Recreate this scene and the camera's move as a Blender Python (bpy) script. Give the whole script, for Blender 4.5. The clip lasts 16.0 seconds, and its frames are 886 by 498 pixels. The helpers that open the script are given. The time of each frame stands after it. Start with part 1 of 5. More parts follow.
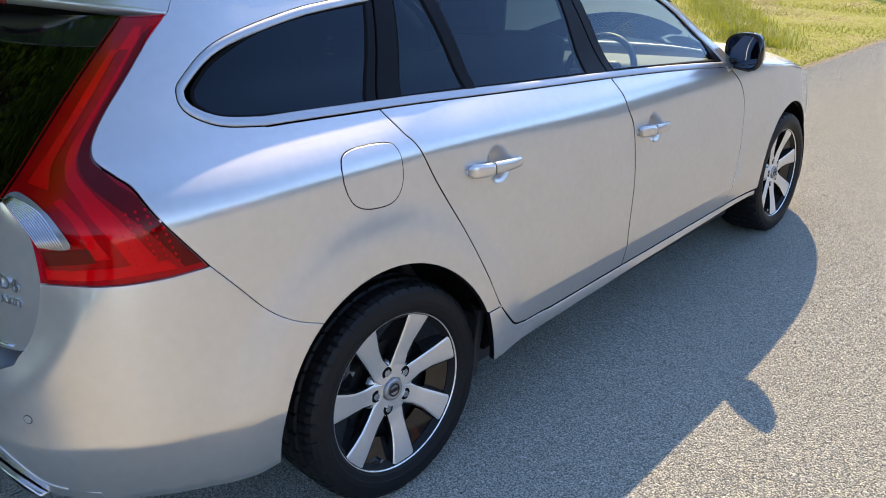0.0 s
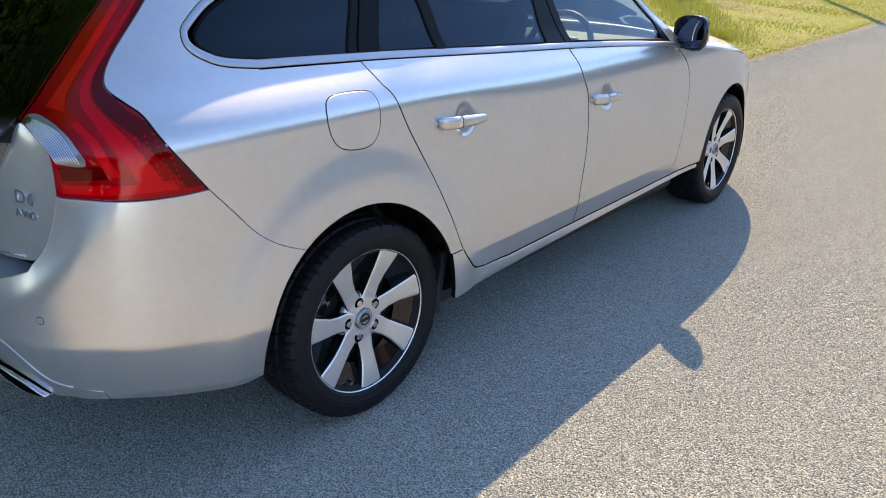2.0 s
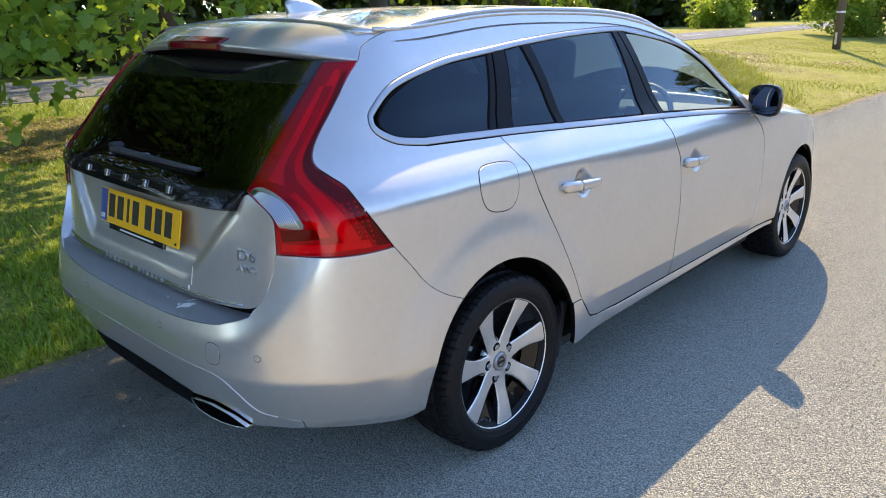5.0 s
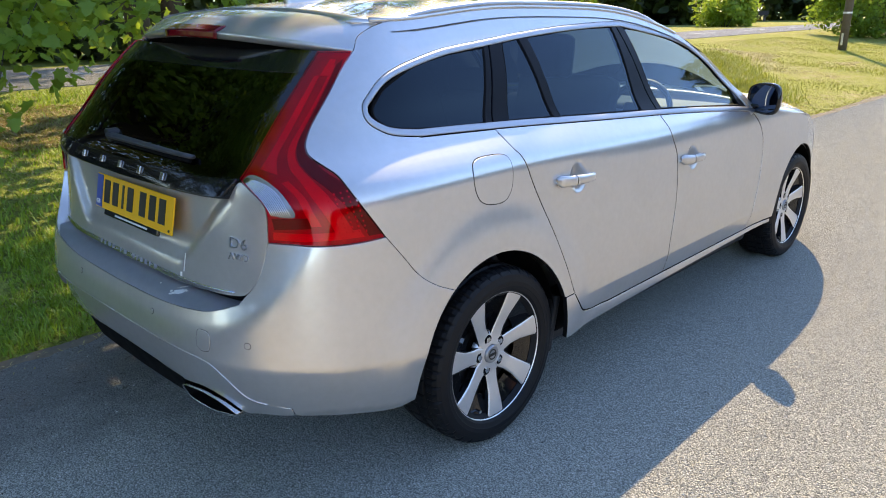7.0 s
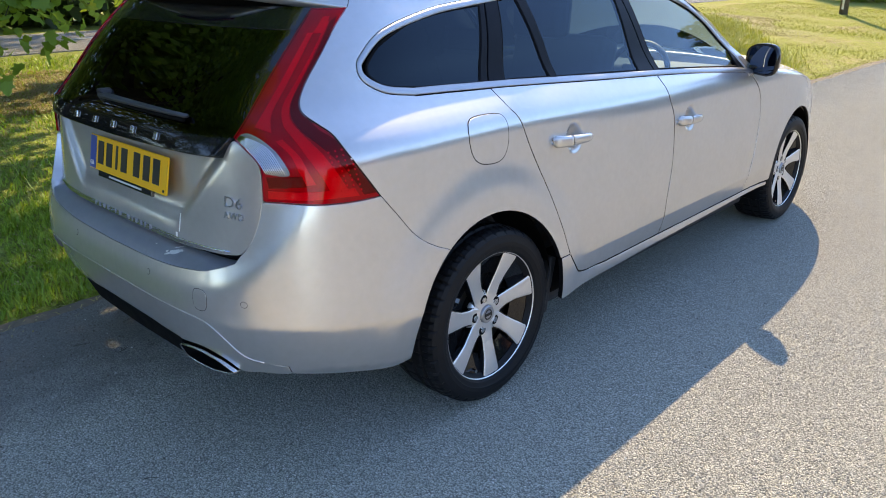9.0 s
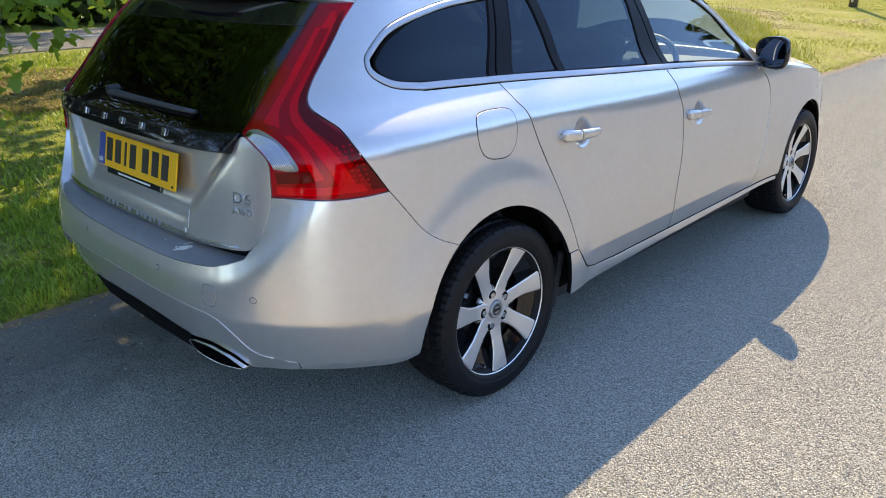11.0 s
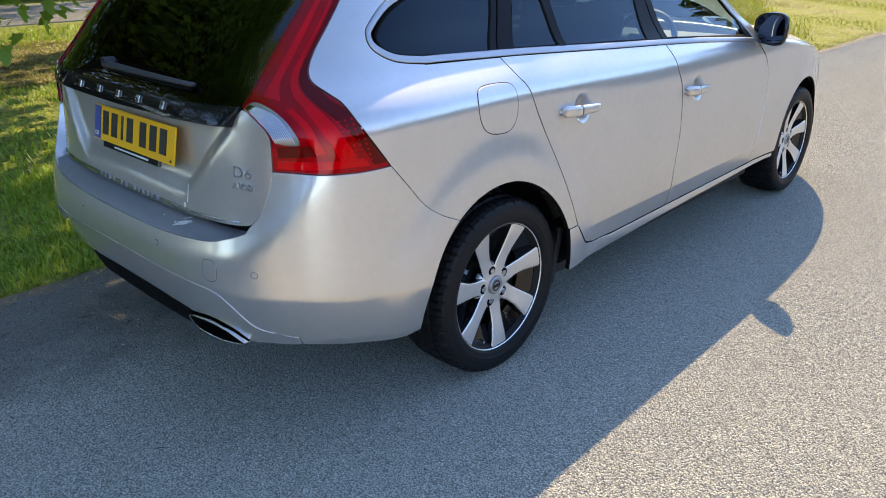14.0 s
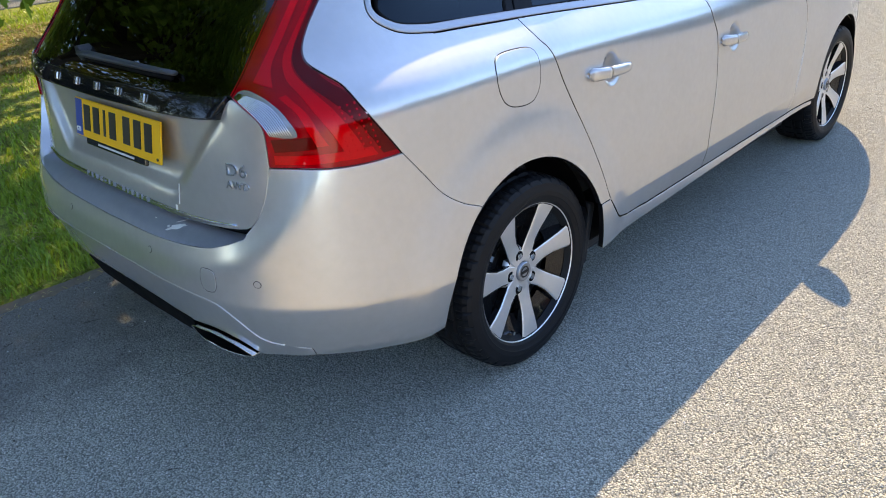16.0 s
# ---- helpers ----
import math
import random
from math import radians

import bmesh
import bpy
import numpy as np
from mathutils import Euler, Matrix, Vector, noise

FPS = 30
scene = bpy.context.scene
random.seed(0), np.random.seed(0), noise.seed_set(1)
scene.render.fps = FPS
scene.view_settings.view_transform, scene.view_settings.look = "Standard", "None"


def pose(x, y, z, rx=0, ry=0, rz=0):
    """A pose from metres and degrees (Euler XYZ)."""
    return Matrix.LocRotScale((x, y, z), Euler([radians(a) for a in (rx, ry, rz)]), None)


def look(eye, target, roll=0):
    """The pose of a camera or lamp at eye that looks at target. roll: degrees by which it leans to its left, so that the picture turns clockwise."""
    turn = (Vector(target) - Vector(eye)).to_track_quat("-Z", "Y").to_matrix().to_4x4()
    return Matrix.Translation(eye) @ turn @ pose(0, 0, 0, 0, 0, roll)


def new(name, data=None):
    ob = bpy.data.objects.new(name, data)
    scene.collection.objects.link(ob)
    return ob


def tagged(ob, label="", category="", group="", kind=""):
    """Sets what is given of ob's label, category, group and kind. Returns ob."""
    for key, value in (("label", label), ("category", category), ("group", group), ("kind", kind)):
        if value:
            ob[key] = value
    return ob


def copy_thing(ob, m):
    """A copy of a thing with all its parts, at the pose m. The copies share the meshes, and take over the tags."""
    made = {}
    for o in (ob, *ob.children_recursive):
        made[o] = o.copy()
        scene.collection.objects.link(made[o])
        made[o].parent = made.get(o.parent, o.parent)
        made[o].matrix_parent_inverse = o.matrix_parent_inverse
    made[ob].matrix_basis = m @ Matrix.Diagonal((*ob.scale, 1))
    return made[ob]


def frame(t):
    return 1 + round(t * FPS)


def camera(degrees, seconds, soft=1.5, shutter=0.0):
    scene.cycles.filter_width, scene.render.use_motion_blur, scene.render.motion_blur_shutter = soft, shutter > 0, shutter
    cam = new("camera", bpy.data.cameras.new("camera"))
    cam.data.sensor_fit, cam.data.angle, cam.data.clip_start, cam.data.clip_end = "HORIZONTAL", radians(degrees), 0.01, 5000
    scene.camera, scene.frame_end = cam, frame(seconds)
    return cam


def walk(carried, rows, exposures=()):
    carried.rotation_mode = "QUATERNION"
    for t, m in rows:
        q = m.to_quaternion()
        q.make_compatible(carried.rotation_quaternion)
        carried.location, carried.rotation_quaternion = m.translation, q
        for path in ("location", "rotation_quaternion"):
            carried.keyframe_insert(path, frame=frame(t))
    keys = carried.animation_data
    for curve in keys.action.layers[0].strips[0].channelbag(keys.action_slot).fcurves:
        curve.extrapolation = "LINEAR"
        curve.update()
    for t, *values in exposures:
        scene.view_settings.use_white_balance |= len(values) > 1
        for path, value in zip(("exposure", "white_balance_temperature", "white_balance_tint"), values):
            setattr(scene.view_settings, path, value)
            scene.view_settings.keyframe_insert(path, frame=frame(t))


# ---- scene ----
cam = camera(63.3, 16.0, 1.0)
PATH = [
    (0, (2.22, -1.13, 1.416), (0.901, 0.19, 0.696), -3.1),
    (0.5, (2.219, -1.186, 1.435), (0.877, 0.133, 0.756), -2.2),
    (1, (2.198, -1.229, 1.408), (0.87, 0.091, 0.704), -1.1),
    (1.5, (2.232, -1.266, 1.38), (0.973, 0.1, 0.639), -0.2),
    (2, (2.359, -1.336, 1.382), (1.142, 0.054, 0.616), -0.0),
    (2.5, (2.459, -1.465, 1.379), (1.225, -0.096, 0.602), -0.7),
    (3, (2.416, -1.604, 1.4), (1.14, -0.272, 0.628), -1.7),
    (3.5, (2.335, -1.743, 1.403), (1.041, -0.416, 0.651), -2.1),
    (4, (2.333, -1.766, 1.421), (1.03, -0.419, 0.723), -1.9),
    (4.5, (2.318, -1.768, 1.449), (0.999, -0.402, 0.822), -1.7),
    (4.7, (2.317, -1.769, 1.456), (0.988, -0.399, 0.857), -2.0),
    (7, (2.346, -1.754, 1.447), (1.015, -0.392, 0.835), -1.0),
    (7.5, (2.344, -1.754, 1.443), (1.02, -0.395, 0.812), -1.1),
    (8, (2.355, -1.754, 1.421), (1.042, -0.399, 0.758), -1.0),
    (8.5, (2.359, -1.753, 1.424), (1.052, -0.404, 0.734), -0.9),
    (9, (2.358, -1.758, 1.421), (1.051, -0.413, 0.727), -1.1),
    (11.5, (2.347, -1.759, 1.418), (1.028, -0.432, 0.711), -1.5),
    (12, (2.34, -1.77, 1.418), (1.031, -0.435, 0.707), -1.4),
    (12.5, (2.341, -1.774, 1.414), (1.049, -0.428, 0.694), -1.0),
    (13, (2.346, -1.773, 1.408), (1.072, -0.417, 0.673), -0.7),
    (13.5, (2.347, -1.776, 1.403), (1.082, -0.419, 0.655), -0.8),
    (14, (2.329, -1.78, 1.41), (1.044, -0.451, 0.648), -1.1),
    (14.5, (2.293, -1.793, 1.411), (0.965, -0.518, 0.629), -1.6),
    (15, (2.193, -1.692, 1.384), (0.84, -0.461, 0.574), -2.4),
    (15.5, (2.151, -1.626, 1.399), (0.812, -0.399, 0.563), -3.5),
    (16, (2.155, -1.614, 1.41), (0.864, -0.356, 0.544), -4.9),
]
walk(cam, [(t, look(eye, target, roll)) for t, eye, target, roll in PATH], [(0.0, 1.74, 7950, 14), (2.5, 1.72, 7950, 14), (4.0, 1.82, 7950, 14), (14.0, 1.84, 7950, 14), (15.5, 1.96, 8150, 14), (16.0, 1.96, 8150, 14)])

# ---- world, sun and exposure ----
SUN_AZ = math.atan2(-0.52, 0.97)          # the sun stands ahead of the car and to its left
SUN_EL = math.atan2(1.0, math.hypot(0.52, 0.97))
world = bpy.data.worlds.new("sky")
world.use_nodes = True
scene.world = world
_nt = world.node_tree
_sky = _nt.nodes.new("ShaderNodeTexSky")
_sky.sky_type = "NISHITA"
_sky.sun_disc = False
_sky.sun_elevation = SUN_EL
_sky.sun_rotation = SUN_AZ
_sky.dust_density = 0.2
_sky.ozone_density = 2.0
_sky.air_density = 0.9
_tint = _nt.nodes.new("ShaderNodeMix")
_tint.data_type, _tint.blend_type = "RGBA", "MULTIPLY"
_tint.inputs[0].default_value = 1.0
_tint.inputs[7].default_value = (0.775, 0.95, 1.175, 1.0)
_nt.links.new(_sky.outputs[0], _tint.inputs[6])
_nt.links.new(_tint.outputs[2], _nt.nodes["Background"].inputs[0])
_nt.nodes["Background"].inputs[1].default_value = 0.128
sun = new("sun", bpy.data.lights.new("sun", "SUN"))
sun.data.energy = 2.3
sun.data.angle = radians(0.53)
sun.data.color = (1.0, 0.868, 0.62)
sun.matrix_world = look((-5.2, 9.7, 10.0), (0, 0, 0))


# ---- materials ----
def srgb(r, g, b):
    f = lambda c: c / 12.92 if c <= 0.04045 else ((c + 0.055) / 1.055) ** 2.4
    return (f(r / 255), f(g / 255), f(b / 255), 1.0)


class Mat:
    """A small builder of node materials."""

    def __init__(self, name, color, rough=0.5, metal=0.0, **more):
        self.m = bpy.data.materials.new(name)
        self.m.use_nodes = True
        self.nt = self.m.node_tree
        self.b = self.nt.nodes["Principled BSDF"]
        c = tuple(color) if len(color) == 4 else (*color, 1.0)
        self.b.inputs["Base Color"].default_value = c
        self.b.inputs["Roughness"].default_value = rough
        self.b.inputs["Metallic"].default_value = metal
        for k, v in more.items():
            self.b.inputs[k.replace("_", " ")].default_value = v

    def node(self, kind, **vals):
        n = self.nt.nodes.new(kind)
        for k, v in vals.items():
            n.inputs[k.replace("_", " ")].default_value = v
        return n

    def link(self, a, b):
        self.nt.links.new(a, b)

    def coords(self, what="Object"):
        return self.node("ShaderNodeTexCoord").outputs[what]

    def noise(self, scale, detail=4.0, rough=0.55, co=None):
        n = self.node("ShaderNodeTexNoise", Scale=scale, Detail=detail, Roughness=rough)
        self.link(co or self.coords(), n.inputs["Vector"])
        return n.outputs["Fac"]

    def ramp(self, fac, stops):
        n = self.node("ShaderNodeValToRGB")
        e = n.color_ramp.elements
        while len(e) < len(stops):
            e.new(0.5)
        for el, (pos, col) in zip(e, stops):
            el.position = pos
            el.color = col if len(col) == 4 else (*col, 1.0)
        self.link(fac, n.inputs["Fac"])
        return n.outputs["Color"]

    def mix(self, fac, a, b, mode="MIX"):
        n = self.node("ShaderNodeMix")
        n.data_type = "RGBA"
        n.blend_type = mode
        for sock, v in ((n.inputs[0], fac), (n.inputs[6], a), (n.inputs[7], b)):
            if isinstance(v, (float, int)):
                sock.default_value = v
            elif isinstance(v, tuple):
                sock.default_value = v if len(v) == 4 else (*v, 1.0)
            else:
                self.link(v, sock)
        return n.outputs[2]

    def color(self, sock):
        self.link(sock, self.b.inputs["Base Color"])
        return self

    def rough(self, fac, lo, hi):
        n = self.node("ShaderNodeMapRange")
        n.inputs["To Min"].default_value, n.inputs["To Max"].default_value = lo, hi
        self.link(fac, n.inputs["Value"])
        self.link(n.outputs[0], self.b.inputs["Roughness"])
        return self

    def bump(self, fac, strength=0.3, dist=0.01):
        n = self.node("ShaderNodeBump", Strength=strength, Distance=dist)
        self.link(fac, n.inputs["Height"])
        self.link(n.outputs[0], self.b.inputs["Normal"])
        return self


def make_paint():
    """Silver metallic paint: a tight and a broad lobe from the flakes, under clear lacquer."""
    m = Mat("silver_paint", (0.60, 0.605, 0.62), 0.28, 0.85, Coat_Weight=1.0, Coat_Roughness=0.02, Coat_IOR=1.65)
    flakes = m.noise(38.0, 3.0)
    dust = m.noise(5.0, 6.0, 0.65)
    c = m.mix(flakes, (0.655, 0.63, 0.605), (0.725, 0.70, 0.675))
    c = m.mix(m.ramp(dust, [(0.45, (0, 0, 0)), (0.8, (0.16, 0.16, 0.16))]), c, (0.50, 0.47, 0.42))
    m.color(c)
    m.rough(dust, 0.20, 0.25)
    broad = m.node("ShaderNodeBsdfGlossy", Roughness=0.66)
    m.link(c, broad.inputs["Color"])
    both = m.node("ShaderNodeMixShader")
    both.inputs[0].default_value = 0.28
    m.link(m.b.outputs[0], both.inputs[1])
    m.link(broad.outputs[0], both.inputs[2])
    m.link(both.outputs[0], m.nt.nodes["Material Output"].inputs[0])
    return m.m


def make_plain(name, col, rough, metal=0.0, wear=0.25, scale=14.0, **more):
    """A surface whose colour and gloss vary a little."""
    m = Mat(name, col, rough, metal, **more)
    n = m.noise(scale, 6.0, 0.6)
    c = tuple(col[:3])
    m.color(m.mix(n, tuple(v * (1 - wear) for v in c), tuple(min(1, v * (1 + wear)) for v in c)))
    m.rough(n, max(0.02, rough * 0.8), min(1.0, rough * 1.25))
    return m.m


def make_glass(name, tint, ior=1.5, sheen=(1.0, 1.0, 1.0)):
    m = bpy.data.materials.new(name)
    m.use_nodes = True
    nt = m.node_tree
    nt.nodes.remove(nt.nodes["Principled BSDF"])
    tr = nt.nodes.new("ShaderNodeBsdfTransparent")
    tr.inputs[0].default_value = (*tint, 1)
    gl = nt.nodes.new("ShaderNodeBsdfGlossy")
    gl.inputs["Roughness"].default_value = 0.01
    gl.inputs["Color"].default_value = (*sheen, 1)
    fr = nt.nodes.new("ShaderNodeFresnel")
    fr.inputs["IOR"].default_value = ior
    mx = nt.nodes.new("ShaderNodeMixShader")
    nt.links.new(fr.outputs[0], mx.inputs[0])
    nt.links.new(tr.outputs[0], mx.inputs[1])
    nt.links.new(gl.outputs[0], mx.inputs[2])
    nt.links.new(mx.outputs[0], nt.nodes["Material Output"].inputs[0])
    return m


def make_asphalt(name, dark, light, stone, soil_shade=True):
    """Worn surface dressing: pale chippings standing proud of darker binder."""
    m = Mat(name, dark, 0.85, Specular_IOR_Level=0.15, Diffuse_Roughness=0.5)
    co = m.coords()
    warp = m.node("ShaderNodeTexNoise", Scale=70.0, Detail=2.0)
    m.link(co, warp.inputs["Vector"])
    bent = m.mix(0.006, co, warp.outputs["Color"], "ADD")
    v = m.node("ShaderNodeTexVoronoi", Scale=195.0)
    m.link(bent, v.inputs["Vector"])
    sep = m.node("ShaderNodeSeparateColor")
    m.link(v.outputs["Color"], sep.inputs[0])
    patch = m.noise(1.3, 6.0, 0.6, co)
    fine = m.noise(120.0, 3.0, 0.65, co)
    pits = m.noise(26.0, 4.0, 0.7, co)
    chip = m.ramp(sep.outputs[0], [(0.0, tuple(x * 0.7 for x in dark)), (0.3, dark), (0.75, light), (0.965, light), (0.99, stone)])
    c = m.mix(m.ramp(patch, [(0.35, (0, 0, 0)), (0.7, (0.35, 0.35, 0.35))]), chip, tuple(x * 0.75 for x in light))
    # gaps and pits between the chippings carry their shade in the colour
    c = m.mix(m.ramp(v.outputs["Distance"], [(0.46, (0, 0, 0)), (0.70, (0.85, 0.85, 0.85))]), c, tuple(x * 0.34 for x in dark))
    c = m.mix(m.ramp(pits, [(0.60, (0, 0, 0)), (0.70, (0.7, 0.7, 0.7))]), c, tuple(x * 0.40 for x in dark))
    if soil_shade:
        # trodden soil washed onto the lane beside the verge, tree shade darkened into it
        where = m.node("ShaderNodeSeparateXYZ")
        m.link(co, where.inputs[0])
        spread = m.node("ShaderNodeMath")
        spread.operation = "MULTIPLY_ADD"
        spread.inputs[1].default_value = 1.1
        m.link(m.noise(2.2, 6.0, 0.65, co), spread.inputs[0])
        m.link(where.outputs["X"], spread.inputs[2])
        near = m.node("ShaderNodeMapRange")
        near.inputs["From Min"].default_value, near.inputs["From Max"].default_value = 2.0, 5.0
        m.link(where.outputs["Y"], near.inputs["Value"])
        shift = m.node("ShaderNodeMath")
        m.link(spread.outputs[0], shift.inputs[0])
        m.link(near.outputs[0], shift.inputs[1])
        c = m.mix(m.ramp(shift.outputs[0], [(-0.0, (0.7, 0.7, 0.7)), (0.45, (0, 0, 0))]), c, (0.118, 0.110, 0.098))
    m.color(c)
    m.rough(sep.outputs[1], 0.8, 1.0)
    away = m.node("ShaderNodeVectorMath")
    away.operation = "SUBTRACT"
    m.link(bent, away.inputs[0])
    m.link(v.outputs["Position"], away.inputs[1])
    lean = m.node("ShaderNodeVectorMath")
    lean.operation = "SUBTRACT"
    lean.inputs[1].default_value = (0.5, 0.5, 0.5)
    m.link(v.outputs["Color"], lean.inputs[0])
    facet = m.node("ShaderNodeVectorMath")
    facet.operation = "DOT_PRODUCT"
    m.link(away.outputs[0], facet.inputs[0])
    m.link(lean.outputs[0], facet.inputs[1])
    height = m.node("ShaderNodeMath")
    height.operation = "MULTIPLY_ADD"
    height.inputs[1].default_value = -0.0033
    m.link(v.outputs["Distance"], height.inputs[0])
    m.link(facet.outputs["Value"], height.inputs[2])
    total = m.node("ShaderNodeMath")
    total.operation = "MULTIPLY_ADD"
    total.inputs[1].default_value = 0.0028
    m.link(fine, total.inputs[0])
    m.link(height.outputs[0], total.inputs[2])
    m.bump(total.outputs[0], 1.0, 1.15)
    return m.m


def make_soil_grass(name, dark, light, thr):
    m = Mat(name, dark, 0.95)
    big = m.noise(0.55, 5.0, 0.6)
    mid = m.noise(6.0, 6.0, 0.7)
    fine = m.noise(70.0, 3.0, 0.6)
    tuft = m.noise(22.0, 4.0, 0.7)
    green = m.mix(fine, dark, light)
    # low spots between tufts are darkened in the colour, as shade would
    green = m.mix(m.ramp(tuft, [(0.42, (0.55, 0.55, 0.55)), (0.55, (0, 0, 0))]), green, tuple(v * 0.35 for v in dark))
    straw = m.mix(fine, (0.30, 0.22, 0.09), (0.52, 0.40, 0.18))
    f = m.mix(0.5, big, mid)
    m.color(m.mix(m.ramp(f, [(thr, (0, 0, 0)), (thr + 0.12, (0.9, 0.9, 0.9))]), green, straw))
    m.bump(m.mix(0.5, fine, tuft), 1.0, 0.05)
    return m.m


def make_leaf(name, a, b, trans=0.35):
    m = Mat(name, a, 0.5)
    g = m.node("ShaderNodeNewGeometry")
    c = m.mix(g.outputs["Random Per Island"], a, b)
    m.color(c)
    t = m.node("ShaderNodeBsdfTranslucent")
    m.link(m.mix(0.6, c, (0.42, 0.50, 0.05)), t.inputs[0])
    mx = m.node("ShaderNodeMixShader")
    mx.inputs[0].default_value = trans
    m.link(m.b.outputs[0], mx.inputs[1])
    m.link(t.outputs[0], mx.inputs[2])
    m.link(mx.outputs[0], m.nt.nodes["Material Output"].inputs[0])
    return m.m


PAINT = make_paint()
GLOSSBLACK = make_plain("gloss_black", (0.008, 0.008, 0.009), 0.06, wear=0.2)
PILLAR = make_plain("pillar_black", (0.008, 0.008, 0.010), 0.3, wear=0.2, Specular_IOR_Level=0.08)
PLASTIC = make_plain("black_plastic", (0.018, 0.018, 0.02), 0.55, wear=0.35, scale=40)
LEDGEMAT = make_plain("scuffed_ledge", (0.30, 0.315, 0.34), 0.42, 0.35, wear=0.18, scale=28, Coat_Weight=0.4)
WIPER = make_plain("wiper_plastic", (0.045, 0.048, 0.052), 0.5, wear=0.3, scale=30)
LINER = make_plain("liner_black", (0.004, 0.004, 0.0045), 0.8, wear=0.4, Specular_IOR_Level=0.12)
RUBBER = make_plain("tyre_rubber", (0.010, 0.010, 0.011), 0.5, wear=0.45, scale=25, Specular_IOR_Level=0.2)
CHROME = make_plain("chrome_trim", (0.72, 0.73, 0.75), 0.16, 1.0, wear=0.08)
SATIN = make_plain("satin_trim", (0.45, 0.46, 0.48), 0.42, 0.9, wear=0.08)
ALLOY = make_plain("machined_alloy", (0.80, 0.79, 0.78), 0.40, 0.85, wear=0.06, scale=60)
RED = make_plain("lamp_red", (0.13, 0.003, 0.008), 0.06, wear=0.3, scale=9)
LENS_RED = make_glass("red_lens", (0.98, 0.004, 0.062), 1.31)
LAMP_MID = make_plain("lamp_inside", (0.50, 0.36, 0.40), 0.35, 0.1, wear=0.45, scale=16)
LAMP_LIGHT = make_plain("lamp_reflector", (0.95, 0.9, 0.9), 0.3, 0.0, wear=0.12, scale=160)
LAMP_DARK = make_plain("lamp_housing", (0.13, 0.07, 0.10), 0.4, wear=0.3, scale=20)
CLEARLENS = make_plain("clear_lens", (0.26, 0.25, 0.27), 0.15, 0.5, wear=0.3, scale=40, Coat_Weight=1.0)
YELLOW = make_plain("plate_yellow", (0.98, 0.50, 0.004), 0.5, wear=0.05)
BLUE = make_plain("plate_blue", (0.02, 0.07, 0.32), 0.35, wear=0.1)
INK = make_plain("plate_ink", (0.012, 0.012, 0.012), 0.4, wear=0.1)
BIRD = make_plain("dropping_white", (0.75, 0.74, 0.70), 0.8, wear=0.15, scale=60)
TRIMGREY = make_plain("cabin_grey", (0.09, 0.095, 0.10), 0.7, wear=0.25)
SEATMAT = make_plain("seat_leather", (0.025, 0.025, 0.028), 0.5, wear=0.3)
GLASS_DARK = make_glass("privacy_glass", (0.035, 0.055, 0.08), 1.49, (0.60, 0.76, 0.88))
GLASS_REAR = make_glass("rear_glass", (0.008, 0.010, 0.010), 1.50)
GLASS_TINT = make_glass("door_glass", (0.16, 0.27, 0.35), 1.50, (0.60, 0.76, 0.88))
GLASS_CLEAR = make_glass("front_glass", (0.66, 0.84, 0.82), 1.6, (0.75, 0.9, 1.0))
MIRROR = Mat("mirror_silver", (0.10, 0.13, 0.17), 0.02, 1.0).m
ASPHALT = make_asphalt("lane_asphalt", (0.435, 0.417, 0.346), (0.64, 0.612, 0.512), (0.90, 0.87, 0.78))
ROADMAT = make_asphalt("road_asphalt", (0.36, 0.355, 0.34), (0.56, 0.55, 0.53), (0.72, 0.71, 0.69), False)
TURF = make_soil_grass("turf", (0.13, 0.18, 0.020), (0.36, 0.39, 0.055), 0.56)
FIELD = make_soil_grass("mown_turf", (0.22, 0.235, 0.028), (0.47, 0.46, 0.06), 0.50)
BLADE = make_leaf("grass_blade", (0.11, 0.25, 0.018), (0.34, 0.48, 0.055), 0.4)
MOWN = make_leaf("mown_blade", (0.20, 0.22, 0.03), (0.46, 0.42, 0.08), 0.3)
STRAW = make_leaf("dry_grass", (0.26, 0.19, 0.08), (0.46, 0.36, 0.16), 0.2)
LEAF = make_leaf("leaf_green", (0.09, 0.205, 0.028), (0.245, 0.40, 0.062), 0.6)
# the leaf green again, with shade put into its colour
LEAF_SHADED = make_leaf("leaf_shaded", (0.012, 0.03, 0.008), (0.035, 0.065, 0.014), 0.25)
SOIL = make_plain("dry_soil", (0.15, 0.12, 0.085), 0.95, wear=0.5, scale=45)
GRIT = make_plain("pale_grit", (0.66, 0.64, 0.58), 0.85, wear=0.4, scale=3.0)
BARK = make_plain("bark", (0.07, 0.055, 0.04), 0.9, wear=0.5, scale=18)
WOOD = make_plain("weathered_wood", (0.12, 0.10, 0.08), 0.85, wear=0.4, scale=22)
WHITEPAINT = make_plain("road_white", (0.7, 0.7, 0.68), 0.7, wear=0.2)
BRICK = make_plain("brown_brick", (0.20, 0.09, 0.06), 0.85, wear=0.35, scale=20)
ROOFTILE = make_plain("red_brown_tile", (0.16, 0.07, 0.05), 0.8, wear=0.35, scale=15)


# ---- mesh helpers ----
def mesh_ob(name, verts, faces, mat, parent=None, label="", smooth=True, normals=None):
    me = bpy.data.meshes.new(name)
    me.from_pydata([tuple(v) for v in verts], [], faces)
    me.materials.append(mat)
    me.polygons.foreach_set("use_smooth", [smooth] * len(me.polygons))
    if normals is not None:
        me.normals_split_custom_set_from_vertices([tuple(n) for n in normals])
    ob = new(name, me)
    if parent is not None:
        ob.parent = parent
    if label:
        ob["label"] = label
    return ob


